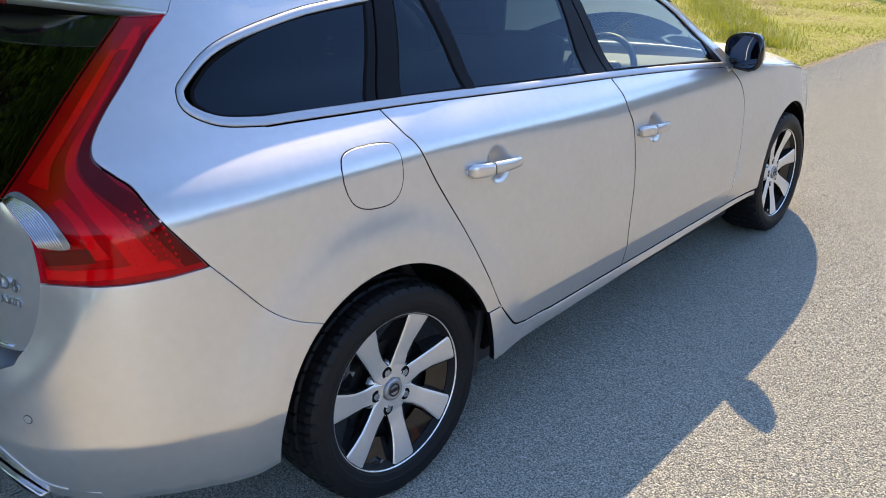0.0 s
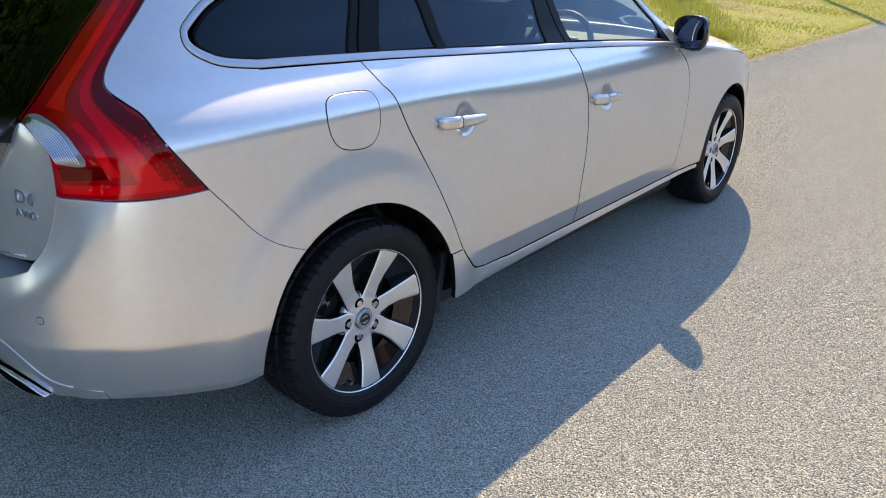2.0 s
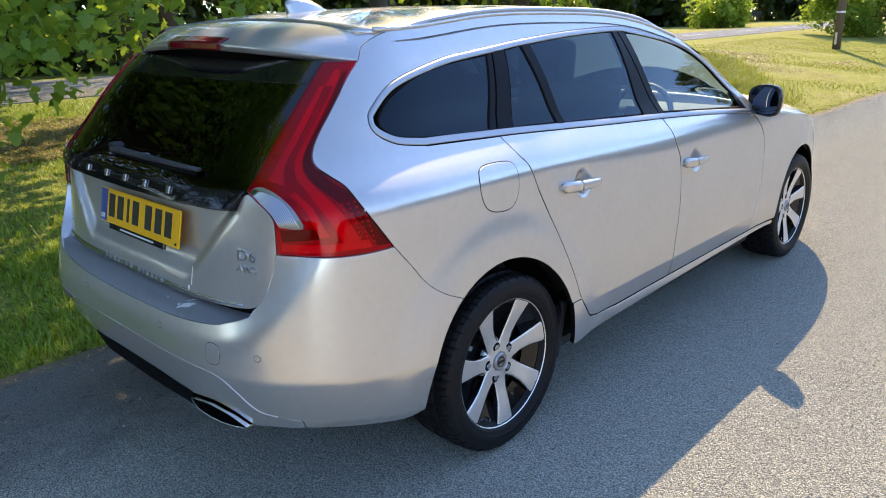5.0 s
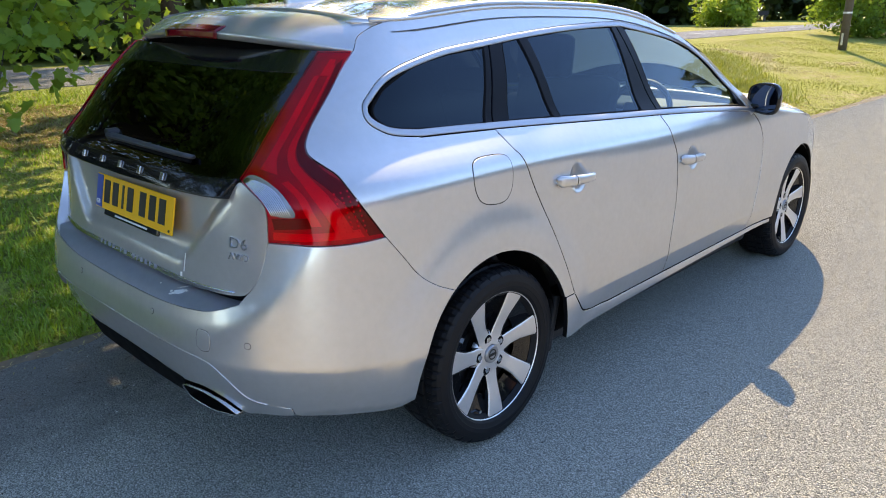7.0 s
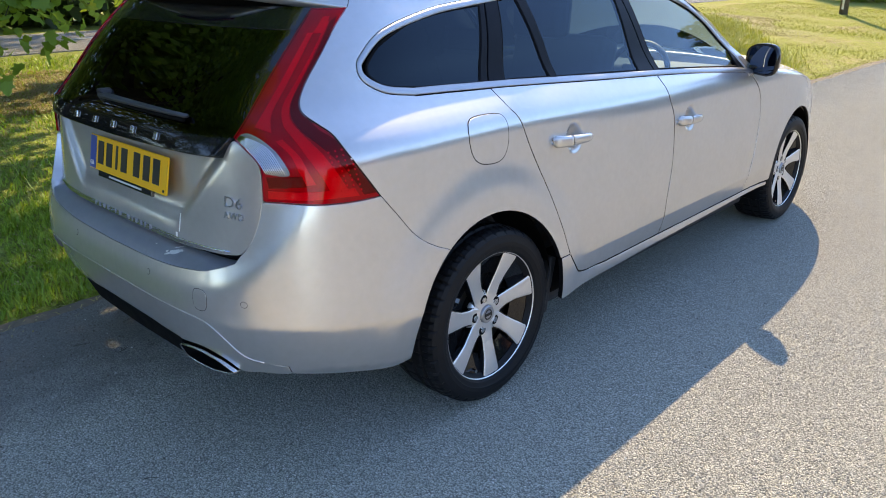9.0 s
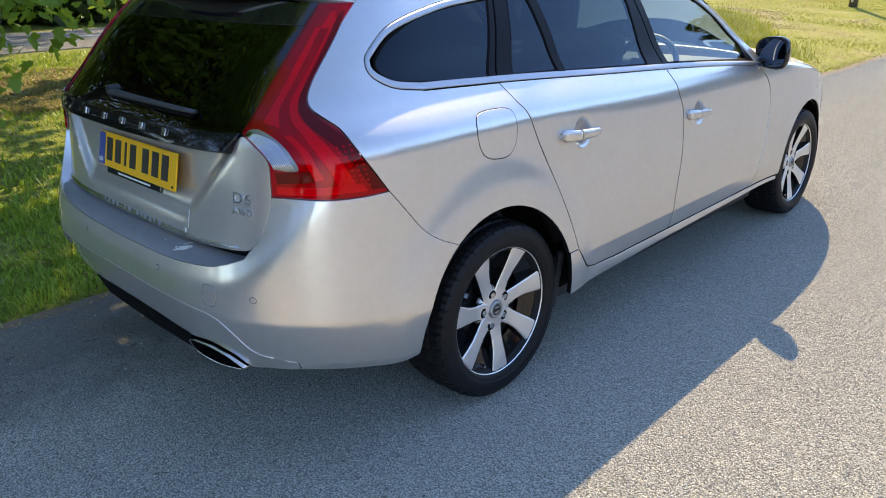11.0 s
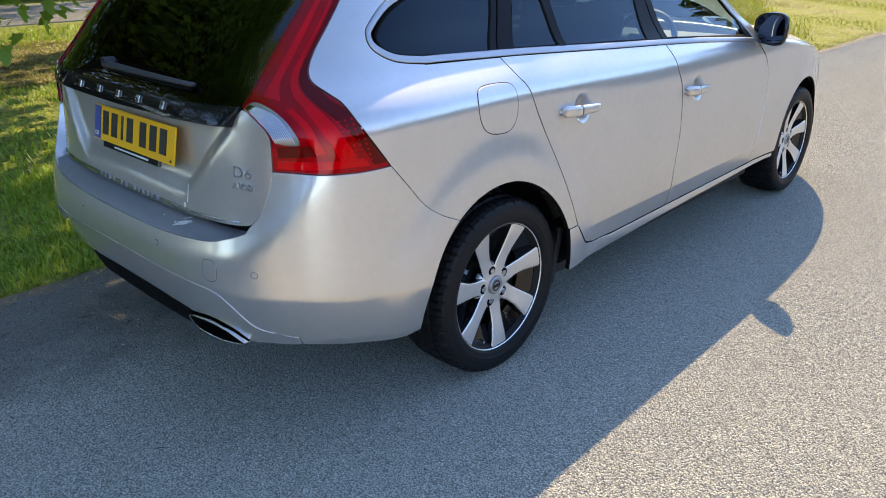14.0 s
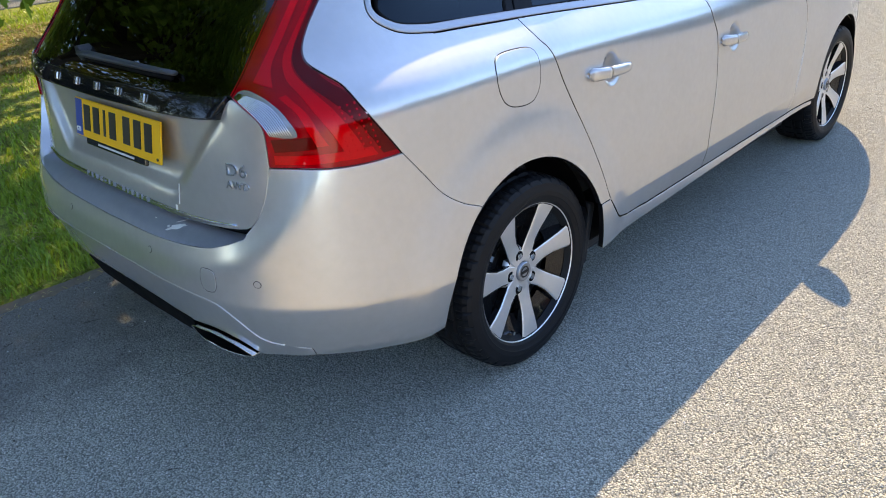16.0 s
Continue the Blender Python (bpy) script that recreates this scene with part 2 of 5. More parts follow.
def part(name, bm, mat, parent, label="", smooth=False, place=None):
    me = bpy.data.meshes.new(name)
    bm.to_mesh(me)
    bm.free()
    me.materials.append(mat)
    me.polygons.foreach_set("use_smooth", [smooth] * len(me.polygons))
    ob = new(name, me)
    if parent is not None:
        ob.parent = parent
    if place is not None:
        ob.matrix_basis = place
    if label:
        ob["label"] = label
    return ob


def empty(name, at=(0, 0, 0)):
    ob = new(name)
    ob.location = at
    ob.empty_display_size = 0.2
    return ob


def box_bm(sx, sy, sz, at=(0, 0, 0), bevel=0.0, seg=2, rot=None):
    bm = bmesh.new()
    bmesh.ops.create_cube(bm, size=1.0)
    for v in bm.verts:
        v.co = Vector((v.co.x * sx, v.co.y * sy, v.co.z * sz))
    if bevel:
        bmesh.ops.bevel(bm, geom=bm.edges[:], offset=bevel, segments=seg, profile=0.6, affect="EDGES")
    m = Matrix.Translation(at)
    if rot is not None:
        m = m @ rot
    bm.transform(m)
    return bm


def cyl_bm(r, depth, at=(0, 0, 0), axis="Z", seg=24, bevel=0.0, r2=None):
    bm = bmesh.new()
    bmesh.ops.create_cone(bm, cap_ends=True, segments=seg, radius1=r, radius2=r if r2 is None else r2, depth=depth)
    if bevel:
        edges = [e for e in bm.edges if len(e.link_faces) == 2 and any(len(f.verts) > 4 for f in e.link_faces)]
        bmesh.ops.bevel(bm, geom=edges, offset=bevel, segments=2, profile=0.6, affect="EDGES")
    rot = {"Z": pose(0, 0, 0), "X": pose(0, 0, 0, 0, 90, 0), "Y": pose(0, 0, 0, 90, 0, 0)}[axis]
    bm.transform(Matrix.Translation(at) @ rot)
    return bm


def tube(name, pts, r, mat, parent=None, seg=8, label="", taper=None, flat=1.0, thin=1.0):
    """A round bar through the points."""
    verts, faces = [], []
    P = [Vector(p) for p in pts]
    for i, p in enumerate(P):
        d = (P[min(i + 1, len(P) - 1)] - P[max(i - 1, 0)]).normalized()
        a = d.cross(Vector((0, 0, 1)) if abs(d.z) < 0.95 else Vector((1, 0, 0))).normalized()
        b = a.cross(d).normalized()
        k = r if taper is None else r * (1 + (taper - 1) * i / (len(P) - 1))
        for j in range(seg):
            w = 2 * math.pi * j / seg
            verts.append(p + a * (k * thin * math.cos(w)) + b * (k * flat * math.sin(w)))
    for i in range(len(P) - 1):
        for j in range(seg):
            k = (j + 1) % seg
            faces.append((i * seg + j, i * seg + k, (i + 1) * seg + k, (i + 1) * seg + j))
    faces.append(tuple(reversed(range(seg))))
    faces.append(tuple((len(P) - 1) * seg + j for j in range(seg)))
    return mesh_ob(name, verts, faces, mat, parent, label)


def spline(xs, ys):
    """A natural cubic through the knots, as a function."""
    n = len(xs)
    x, y = np.array(xs, float), np.array(ys, float)
    h = np.diff(x)
    A, r = np.eye(n), np.zeros(n)
    for i in range(1, n - 1):
        A[i, i - 1:i + 2] = h[i - 1], 2 * (h[i - 1] + h[i]), h[i]
        r[i] = 6 * ((y[i + 1] - y[i]) / h[i] - (y[i] - y[i - 1]) / h[i - 1])
    m = [float(v) for v in np.linalg.solve(A, r)]
    X, Y, H = [float(v) for v in x], [float(v) for v in y], [float(v) for v in h]

    def f(t):
        t = min(max(t, X[0]), X[-1])
        i = 0
        while i < n - 2 and t > X[i + 1]:
            i += 1
        a, b = X[i + 1] - t, t - X[i]
        return (m[i] * a ** 3 + m[i + 1] * b ** 3) / (6 * H[i]) + (Y[i] / H[i] - m[i] * H[i] / 6) * a + (Y[i + 1] / H[i] - m[i + 1] * H[i] / 6) * b
    return f


def through_points(pts, n=6):
    """A smooth open curve (Catmull-Rom) through the points, end points included."""
    P = [Vector((*p, 0)) for p in pts]
    P = [2 * P[0] - P[1]] + P + [2 * P[-1] - P[-2]]
    out = []
    for i in range(1, len(P) - 2):
        for k in range(n):
            t = k / n
            a, b, c, d = P[i - 1], P[i], P[i + 1], P[i + 2]
            v = 0.5 * (2 * b + (c - a) * t + (2 * a - 5 * b + 4 * c - d) * t * t + (3 * b - a - 3 * c + d) * t ** 3)
            out.append((v.x, v.y))
    out.append((P[-2].x, P[-2].y))
    return out


def outline(*curves, step=0.03):
    """A closed outline from curves laid end to end; straight runs are cut up."""
    pts = []
    for c in curves:
        for q in c:
            if pts and math.dist(pts[-1], q) < 1e-4:
                continue
            if pts:
                d = math.dist(pts[-1], q)
                k = int(d / step)
                a = pts[-1]
                for i in range(1, k + 1):
                    f = i / (k + 1)
                    pts.append((a[0] + (q[0] - a[0]) * f, a[1] + (q[1] - a[1]) * f))
            pts.append(q)
    a, q = pts[-1], pts[0]
    k = int(math.dist(a, q) / step)
    for i in range(1, k + 1):
        f = i / (k + 1)
        pts.append((a[0] + (q[0] - a[0]) * f, a[1] + (q[1] - a[1]) * f))
    if math.dist(pts[-1], pts[0]) < 1e-4:
        pts.pop()
    area = sum(a[0] * b[1] - b[0] * a[1] for a, b in zip(pts, pts[1:] + pts[:1]))
    return pts if area > 0 else pts[::-1]


def inset(poly, d):
    out, n = [], len(poly)
    for i in range(n):
        a, b, c = Vector(poly[i - 1]), Vector(poly[i]), Vector(poly[(i + 1) % n])
        u, v = (b - a).normalized(), (c - b).normalized()
        n1, n2 = Vector((-u.y, u.x)), Vector((-v.y, v.x))
        s = n1 + n2
        if s.length < 1e-6:
            s = n1
        s.normalize()
        out.append(tuple(b + s * (d / max(0.5, s.dot(n1)))))
    return out


def inside(poly, X, Z):
    res = np.zeros(len(X), bool)
    n = len(poly)
    for i in range(n):
        (x1, z1), (x2, z2) = poly[i], poly[(i + 1) % n]
        if z1 == z2:
            continue
        c = ((Z < z1) != (Z < z2)) & (X < (x2 - x1) * (Z - z1) / (z2 - z1) + x1)
        res ^= c
    return res


# ---- the car's skin ----
# p runs along the flank (metres ahead of the rear axle) and, as an angle, round the tail and the nose; z is the height.
HEIGHTS = [0.15, 0.30, 0.45, 0.60, 0.75, 0.86, 0.94, 0.985, 1.02, 1.055, 1.09, 1.20, 1.35, 1.48]
half_rear = spline(HEIGHTS, [0.880, 0.920, 0.928, 0.915, 0.901, 0.894, 0.889, 0.883, 0.864, 0.830, 0.793, 0.738, 0.664, 0.578])
half_front = spline(HEIGHTS, [0.866, 0.916, 0.930, 0.929, 0.922, 0.915, 0.906, 0.888, 0.859, 0.832, 0.806, 0.750, 0.674, 0.584])
tail = spline([0.25, 0.40, 0.55, 0.68, 0.78, 0.86, 0.96, 1.03, 1.10, 1.20, 1.352, 1.45],
              [0.912, 0.930, 0.919, 0.902, 0.885, 0.867, 0.838, 0.808, 0.745, 0.635, 0.455, 0.340])
nose = spline([0.18, 0.40, 0.60, 0.75, 0.88, 1.0], [3.60, 3.66, 3.67, 3.63, 3.50, 3.30])
NT, NF, YF = 4.65, 3.6, 2.1
HANDLES = ((0.443, 0.887), (1.333, 0.836))
REAR_ARCH, FRONT_ARCH = (-0.035, 0.332, 0.380), (2.765, 0.324, 0.376)


def half(z, y=0.0):
    """Half the width at a height: the shoulder is sharper over the rear axle than at the front doors."""
    f = min(1.0, max(0.0, y / 1.25))
    f = f * f * (3 - 2 * f)
    a = half_rear(z)
    return a + (half_front(z) - a) * f if f else a


shoulder_line = spline([0.66, 0.72, 0.78, 0.85, 0.95, 1.10, 1.30, 1.60], [0.90, 0.84, 0.76, 0.69, 0.64, 0.61, 0.60, 0.60])


def shoulder(q, z):
    """How far the bumper's upper shoulder falls back above its crease; q is the angle from the car's side."""
    if q < 0.62 or z > 0.99:
        return 0.0
    d = z - shoulder_line(max(q, 0.66))
    d = 0.5 * (d + math.sqrt(d * d + 0.0006)) - 0.002
    if d <= 0:
        return 0.0
    f = min(1.0, max(0.0, (z - 0.85) / 0.14))
    g = min(1.0, (q - 0.62) / 0.22)
    return 0.018 * (1 - math.exp(-d / 0.06)) * (1 - f * f * (3 - 2 * f)) * g * g * (3 - 2 * g)


def skin(p, z, off=0.0):
    a = half(z, p) + off
    if p < 0:
        d = min(1.0, max(0.0, (min(-p, math.pi + p) - 0.38) / 0.36))
        t = 0.26 * 0.004 * math.log1p(math.exp(min(90.0, (0.480 + 0.05 * d - z) / 0.004))) * min(1.0, max(0.0, (-p - 0.20) / 0.15))       # the bumper tucks in below its fold
        q = min(-p, math.pi + p)
        t += 0.22 * max(0.0, 0.382 - 0.05 * min(1.0, max(0.0, (0.70 - q) / 0.2)) - z) * min(1.0, max(0.0, (q - 0.25) / 0.2)) * min(1.0, max(0.0, (0.84 - q) / 0.12))
        t += shoulder(min(-p, math.pi + p), z)
        a -= t
        b, n, y0, s = tail(z) + off - t, NT, 0.0, -1.0
        c, w = math.cos(-p), math.sin(-p)
    elif p > YF:
        b, n, y0, s = nose(z) - YF + off, NF, YF, 1.0
        c, w = math.cos(p - YF), math.sin(p - YF)
    else:
        return Vector((flank(a, p, z), p, z))
    r = (abs(c / a) ** n + abs(w / b) ** n) ** (-1 / n)
    return Vector((flank(r * c, y0 + s * r * w, z) if c > 0.3 else r * c, y0 + s * r * w, z))


def flank(x, y, z):
    """Arch lips and the hollow low in the doors."""
    for ay, az, ar in (REAR_ARCH, FRONT_ARCH):
        d = math.hypot(y - ay, z - az) - ar
        if -0.06 < d < 0.3:
            x += (0.002 if ay < 1 else 0.006) * math.exp(-((d - 0.01) / 0.055) ** 2)
            if ay < 1:
                f = min(1.0, max(0.0, (d - 0.055) / 0.125))
                x += 0.0125 * (1 - f * f * (3 - 2 * f))
    if 0.2 < y < 2.4:
        k = min(1.0, (y - 0.2) / 0.35, (2.4 - y) / 0.3)
        low = min(1.0, max(0.0, (y - 0.42) / 0.22), max(0.0, (2.4 - y) / 0.25))
        x -= 0.20 * low * min(0.085, max(0.0, 0.418 - z))       # the doors tuck in above the sill
        x += 0.013 * low * math.exp(-((z - 0.288) / 0.028) ** 2)
        for hy, hz in HANDLES:
            d = math.sqrt(((y - hy) / 0.056) ** 2 + ((z - hz) / 0.062) ** 2)
            if d < 1:
                x -= 0.026 * (1 - d * d) ** 1.8
    return x


def at(y, z):
    """The skin coordinates of the point of the right flank at y, z."""
    if y < 0:
        a, b = half(z), tail(z)
        return (-math.atan2(-y, a * max(0.0, 1 - (-y / b) ** NT) ** (1 / NT)), z)
    if y > YF:
        a, b = half(z, y), nose(z) - YF
        return (YF + math.atan2(y - YF, a * max(0.0, 1 - min(1, (y - YF) / b) ** NF) ** (1 / NF)), z)
    return (y, z)


def arc(arch, a0, a1, n=20, grow=0.0):
    y, z, r = arch
    return [at(y + (r + grow) * math.cos(radians(a0 + (a1 - a0) * i / n)), z + (r + grow) * math.sin(radians(a0 + (a1 - a0) * i / n))) for i in range(n + 1)]


def flip(pts):
    """The same outline on the other side of the tail."""
    return [(-math.pi - p, z) for p, z in reversed(pts)]


def panel(name, poly, mat, parent, label="", off=0.0, gap=0.0033, rnd=0.0016, depth=0.02, step=0.028, fn=skin, both=False, rim=True):
    """A sheet on the skin inside the outline, with rounded edges turned inwards. both: on the car's two sides."""
    ring0 = inset(poly, gap + (rnd if rim else 0))
    A = np.array(ring0)
    lo, hi = A.min(0), A.max(0)
    gx, gz = np.meshgrid(np.arange(lo[0] + step / 2, hi[0], step), np.arange(lo[1] + step / 2, hi[1], step))
    gx, gz = gx.ravel(), gz.ravel()
    ok = inside(inset(ring0, step * 0.35), gx, gz)
    pts = [Vector(q) for q in ring0] + [Vector(q) for q in zip(gx[ok].tolist(), gz[ok].tolist())]
    from mathutils.geometry import delaunay_2d_cdt
    vs, _, fs, _, _, _ = delaunay_2d_cdt(pts, [], [list(range(len(ring0)))], 1, 1e-6)

    def spot(q, depth_=0.0):
        e = 1e-3
        c = fn(q[0], q[1])
        n = (fn(q[0] + e, q[1]) - fn(q[0] - e, q[1])).cross(fn(q[0], q[1] + e) - fn(q[0], q[1] - e)).normalized()
        return c + n * (off - depth_), n
    verts, norms, faces = [], [], [tuple(f) for f in fs]
    for q in vs:
        c, n = spot(q)
        verts.append(c), norms.append(n)
    if rim:
        n0 = len(ring0)
        rings = [(ring0, 0.0, 0.0), (inset(poly, gap + 0.3 * rnd), 0.3 * rnd, 1.0), (inset(poly, gap), rnd, 3.0), (inset(poly, gap), depth, 20.0)]
        base = len(verts)
        for ring, dep, lean in rings:
            for i, q in enumerate(ring):
                c, n = spot(q, dep)
                e = Vector(ring[i]) - Vector(ring0[i])
                if e.length > 1e-7:
                    w = (fn(q[0] + e.x * 0.1, q[1] + e.y * 0.1) - fn(q[0], q[1])).normalized()
                else:
                    w = n
                verts.append(c), norms.append((n + w * lean).normalized() if lean else n)
        for k in range(len(rings) - 1):
            for i in range(n0):
                j = (i + 1) % n0
                a = base + k * n0
                faces.append((a + j, a + i, a + n0 + i, a + n0 + j))
    ob = mesh_ob(name, verts, faces, mat, parent, label, True, norms)
    deep = len(ring0) if rim and mat is PAINT and depth < 0.025 else 0
    dark_edge(ob, deep)
    if both:
        mv = [Vector((-v.x, v.y, v.z)) for v in verts]
        mn = [Vector((-v.x, v.y, v.z)) for v in norms]
        other = mesh_ob(name, mv, [tuple(reversed(f)) for f in faces], mat, parent, label, True, mn)
        dark_edge(other, deep)
        return ob, other
    return ob


def dark_edge(ob, count):
    """The turned-in edges of a painted panel, blackened to stand for the joint's shade."""
    if count:
        ob.data.materials.append(LINER)
        n = len(ob.data.polygons)
        for i in range(n - count, n):
            ob.data.polygons[i].material_index = 1


def grid_ob(name, fn, nu, nv, mat, parent, label="", thick=0.0, up=True):
    """A sheet from fn(u, v), both from 0 to 1."""
    verts = [fn(i / nu, j / nv) for j in range(nv + 1) for i in range(nu + 1)]
    faces = [(j * (nu + 1) + i, j * (nu + 1) + i + 1, (j + 1) * (nu + 1) + i + 1, (j + 1) * (nu + 1) + i) for j in range(nv) for i in range(nu)]
    if not up:
        faces = [tuple(reversed(f)) for f in faces]
    ob = mesh_ob(name, verts, faces, mat, parent, label)
    if thick:
        s = ob.modifiers.new("thick", "SOLIDIFY")
        s.thickness, s.offset = thick, -1
    return ob


# ---- ground, road and verge ----
def rise(x, y=0.0):
    """The height of the land: the lane is flat, the green climbs from its edge to the main road."""
    if x < EDGE_X:
        return min(0.62, 0.09 * (EDGE_X - x))
    return 0.0


EDGE_X = -1.12


def edge_at(y):
    return EDGE_X + 0.06 * noise.noise(Vector((0.3, y * 0.9, 0))) + 0.03 * noise.noise(Vector((5.3, y * 4.0, 0)))


def build_ground():
    ys = [-900, -300, -120, -60, -30, -15, -8] + [-5 + 0.12 * i for i in range(200)] + [20 + 2 * i for i in range(20)] + [70, 120, 300, 900]
    xs = [-900, -300, -120, -60, -34, -20, -13.2, -10, -8.01, -7, -6, -5, -4, -3.2, -2.6, -2.0, -1.6, -1.3]
    # asphalt spread far right, out of view, to keep green off the paint
    right = [0.0, 0.9, 1.8, 2.7, 3.6, 9.0, 34.0, 34.1, 40, 50, 70, 120, 300, 900]
    verts, faces, mats = [], [], []
    cols = len(xs) + 2 + len(right)
    for y in ys:
        e = edge_at(y) if -6 < y < 60 else EDGE_X
        for x in xs:
            verts.append((x, y, rise(x) + 0.025 + (0.03 * noise.noise(Vector((x * 0.8, y * 0.8, 0))) if x > -8 else 0)))
        verts.append((e - 0.015, y, 0.022))
        verts.append((e, y, 0.0))
        for x in right:
            verts.append((x, y, 0.0 if x < 34.05 else 0.03))
    for j in range(len(ys) - 1):
        for i in range(cols - 1):
            a = j * cols + i
            faces.append((a, a + 1, a + cols + 1, a + cols))
            # unseen paving behind the car, added to keep green out of its reflections
            paved = ys[j] < -2.6 and verts[a][0] > -9
            mats.append(1 if paved or (len(xs) < i < len(xs) + 2 + 6) else (2 if ys[j] > 6.5 else 0))
    ob = mesh_ob("ground", verts, faces, TURF, smooth=True)
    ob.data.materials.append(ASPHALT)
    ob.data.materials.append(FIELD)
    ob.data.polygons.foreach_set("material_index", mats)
    tagged(ob, "grey worn asphalt lane beside a mown green with dry patches", "ground", kind="structure")
    # main road beyond the green
    vs, fs = [], []
    for j in range(60):
        y = -80 + 4 * j
        vs += [(-12.9 - 0.03 * max(0, y), y, 0.66), (-8.1 - 0.045 * max(0, y), y, 0.66), (-8.1 - 0.045 * max(0, y), y, 0.6)]
    for j in range(59):
        a = 3 * j
        fs += [(a, a + 1, a + 4, a + 3), (a + 1, a + 2, a + 5, a + 4)]
    tagged(mesh_ob("road", vs, fs, ROADMAT, smooth=False), "pale grey asphalt main road beyond the green", "road", kind="structure")
    for j in range(14):
        y = -20 + 6 * j
        x = -10.5 - 0.037 * max(0, y)
        tagged(part("road_marking", box_bm(0.12, 2.4, 0.006, (x, y, 0.664)), WHITEPAINT, None), "white dashed centre line on the main road", "road marking", "centre line dashes", "structure")


build_ground()


def blades(name, spots, height, width, mat, lean=0.5, seed=3, label="", z_of=rise):
    """Many bent blades of grass as one mesh."""
    rng = np.random.default_rng(seed)
    verts, faces = [], []
    for x, y, k in spots:
        h = height * k * rng.uniform(0.5, 1.25)
        w = width * rng.uniform(0.7, 1.3)
        a = rng.uniform(0, 2 * math.pi)
        l = h * lean * rng.uniform(0.2, 1.4)
        b = a + rng.uniform(-0.6, 0.6) + math.pi / 2
        z = z_of(x, y) + 0.015
        dx, dy = math.cos(a) * w, math.sin(a) * w
        ex, ey = math.cos(b) * l, math.sin(b) * l
        n = len(verts)
        verts += [(x - dx, y - dy, z), (x + dx, y + dy, z), (x + ex * 0.4 + dx * 0.7, y + ey * 0.4 + dy * 0.7, z + h * 0.6),
                  (x + ex * 0.4 - dx * 0.7, y + ey * 0.4 - dy * 0.7, z + h * 0.6), (x + ex, y + ey, z + h * (1 - 0.25 * lean))]
        faces += [(n, n + 1, n + 2, n + 3), (n + 3, n + 2, n + 4)]
    return tagged(mesh_ob(name, verts, faces, mat), label, "grass", kind="stuff")


def scatter(n, x0, x1, y0, y1, seed, thr=-9, freq=1.0, dens=None):
    rng = np.random.default_rng(seed)
    out = []
    while len(out) < n:
        x, y = rng.uniform(x0, x1), rng.uniform(y0, y1)
        v = noise.noise(Vector((x * freq, y * freq, seed * 3.1)))
        if x > edge_at(y) - 0.005 or v < thr:
            continue
        out.append((x, y, 0.75 + 0.6 * v))
    return out


blades("verge_grass", scatter(30000, -2.6, -1.05, -2.2, 3.0, 1, -0.35, 1.6), 0.085, 0.0042, BLADE, 0.8, 3, "lush green grass blades on the verge beside the lane")
blades("verge_grass_far", scatter(26000, -7.8, -2.4, -2.0, 7.0, 2, -0.25, 0.9), 0.07, 0.006, BLADE, 0.8, 4, "sunlit and shaded green grass on the green")
blades("dry_clippings", scatter(1500, -6.5, -1.2, -2.0, 7.0, 5, 0.12, 0.7) + scatter(12000, -7.0, -4.9, -0.2, 1.6, 15, -0.1, 0.9), 0.05, 0.007, STRAW, 1.8, 5, "straw-coloured dry mown clippings on the green")
blades("mown_grass", scatter(42000, -7.6, -1.1, 7.0, 26.0, 6, -0.6, 0.6), 0.055, 0.0065, MOWN, 0.9, 6, "short mown grass on the sunny green")
blades("mown_clippings", scatter(9000, -7.6, -1.1, 7.0, 26.0, 8, 0.08, 0.45) + scatter(5000, -7.0, -2.4, 8.0, 18.0, 18, 0.2, 1.3), 0.04, 0.005, STRAW, 1.2, 7, "dry brown clippings lying on the sunny green")
blades("rough_grass", [(x + 0.35 * noise.noise(Vector((x, y, 1))), y, k * (0.5 + abs(f) * 0.9)) for x, y, k, f in
                       [(-2.5 - 0.57 * (y - 10.8) + d, y, k, noise.noise(Vector((y * 1.3, d * 2.0, 4)))) for y, d, k in
                        zip(np.random.default_rng(61).uniform(10.2, 16.5, 9000), np.random.default_rng(62).normal(0, 0.33, 9000), np.random.default_rng(63).uniform(0.6, 1.2, 9000))]],
       0.24, 0.007, MOWN, 0.8, 11, "long rough yellow-green grass along a bank on the green")
blades("hay_patches", scatter(9000, -6.6, -3.0, 12.0, 19.0, 28, 0.05, 0.55), 0.06, 0.006, STRAW, 1.6, 12, "brown dry hay lying in patches on the green")
blades("edge_clippings", [(edge_at(y) + dx, y, 1.0) for y, dx in zip(np.random.default_rng(9).uniform(-2.2, 14, 1500), np.random.default_rng(10).normal(0.05, 0.06, 1500))],
       0.02, 0.0035, STRAW, 2.2, 8, "dry litter along the ragged edge of the lane")


def edge_soil():
    """Dry soil and litter washed onto the lane's edge, with a ragged outline."""
    verts, faces = [], []
    n = 900
    for i in range(n):
        y = -2.5 + 28.0 * i / (n - 1)
        w = 0.03 + 0.010 * max(0.0, y - 6.0) + 0.06 * max(0.0, 0.5 + noise.noise(Vector((2.0, y * 1.1, 0)))) + 0.05 * noise.noise(Vector((7.0, y * 6.0, 0))) + 0.025 * noise.noise(Vector((3.0, y * 21.0, 0)))
        e = edge_at(y)
        verts += [(e - 0.01, y, 0.010), (e + max(0.015, w) * 0.5, y, 0.004), (e + max(0.02, w), y, -0.001)]
    for i in range(n - 1):
        a = 3 * i
        faces += [(a, a + 1, a + 4, a + 3), (a + 1, a + 2, a + 5, a + 4)]
    tagged(mesh_ob("edge_soil", verts, faces, SOIL), "dry brown soil along the ragged lane edge", "soil", kind="stuff")


edge_soil()


def loose_grit():
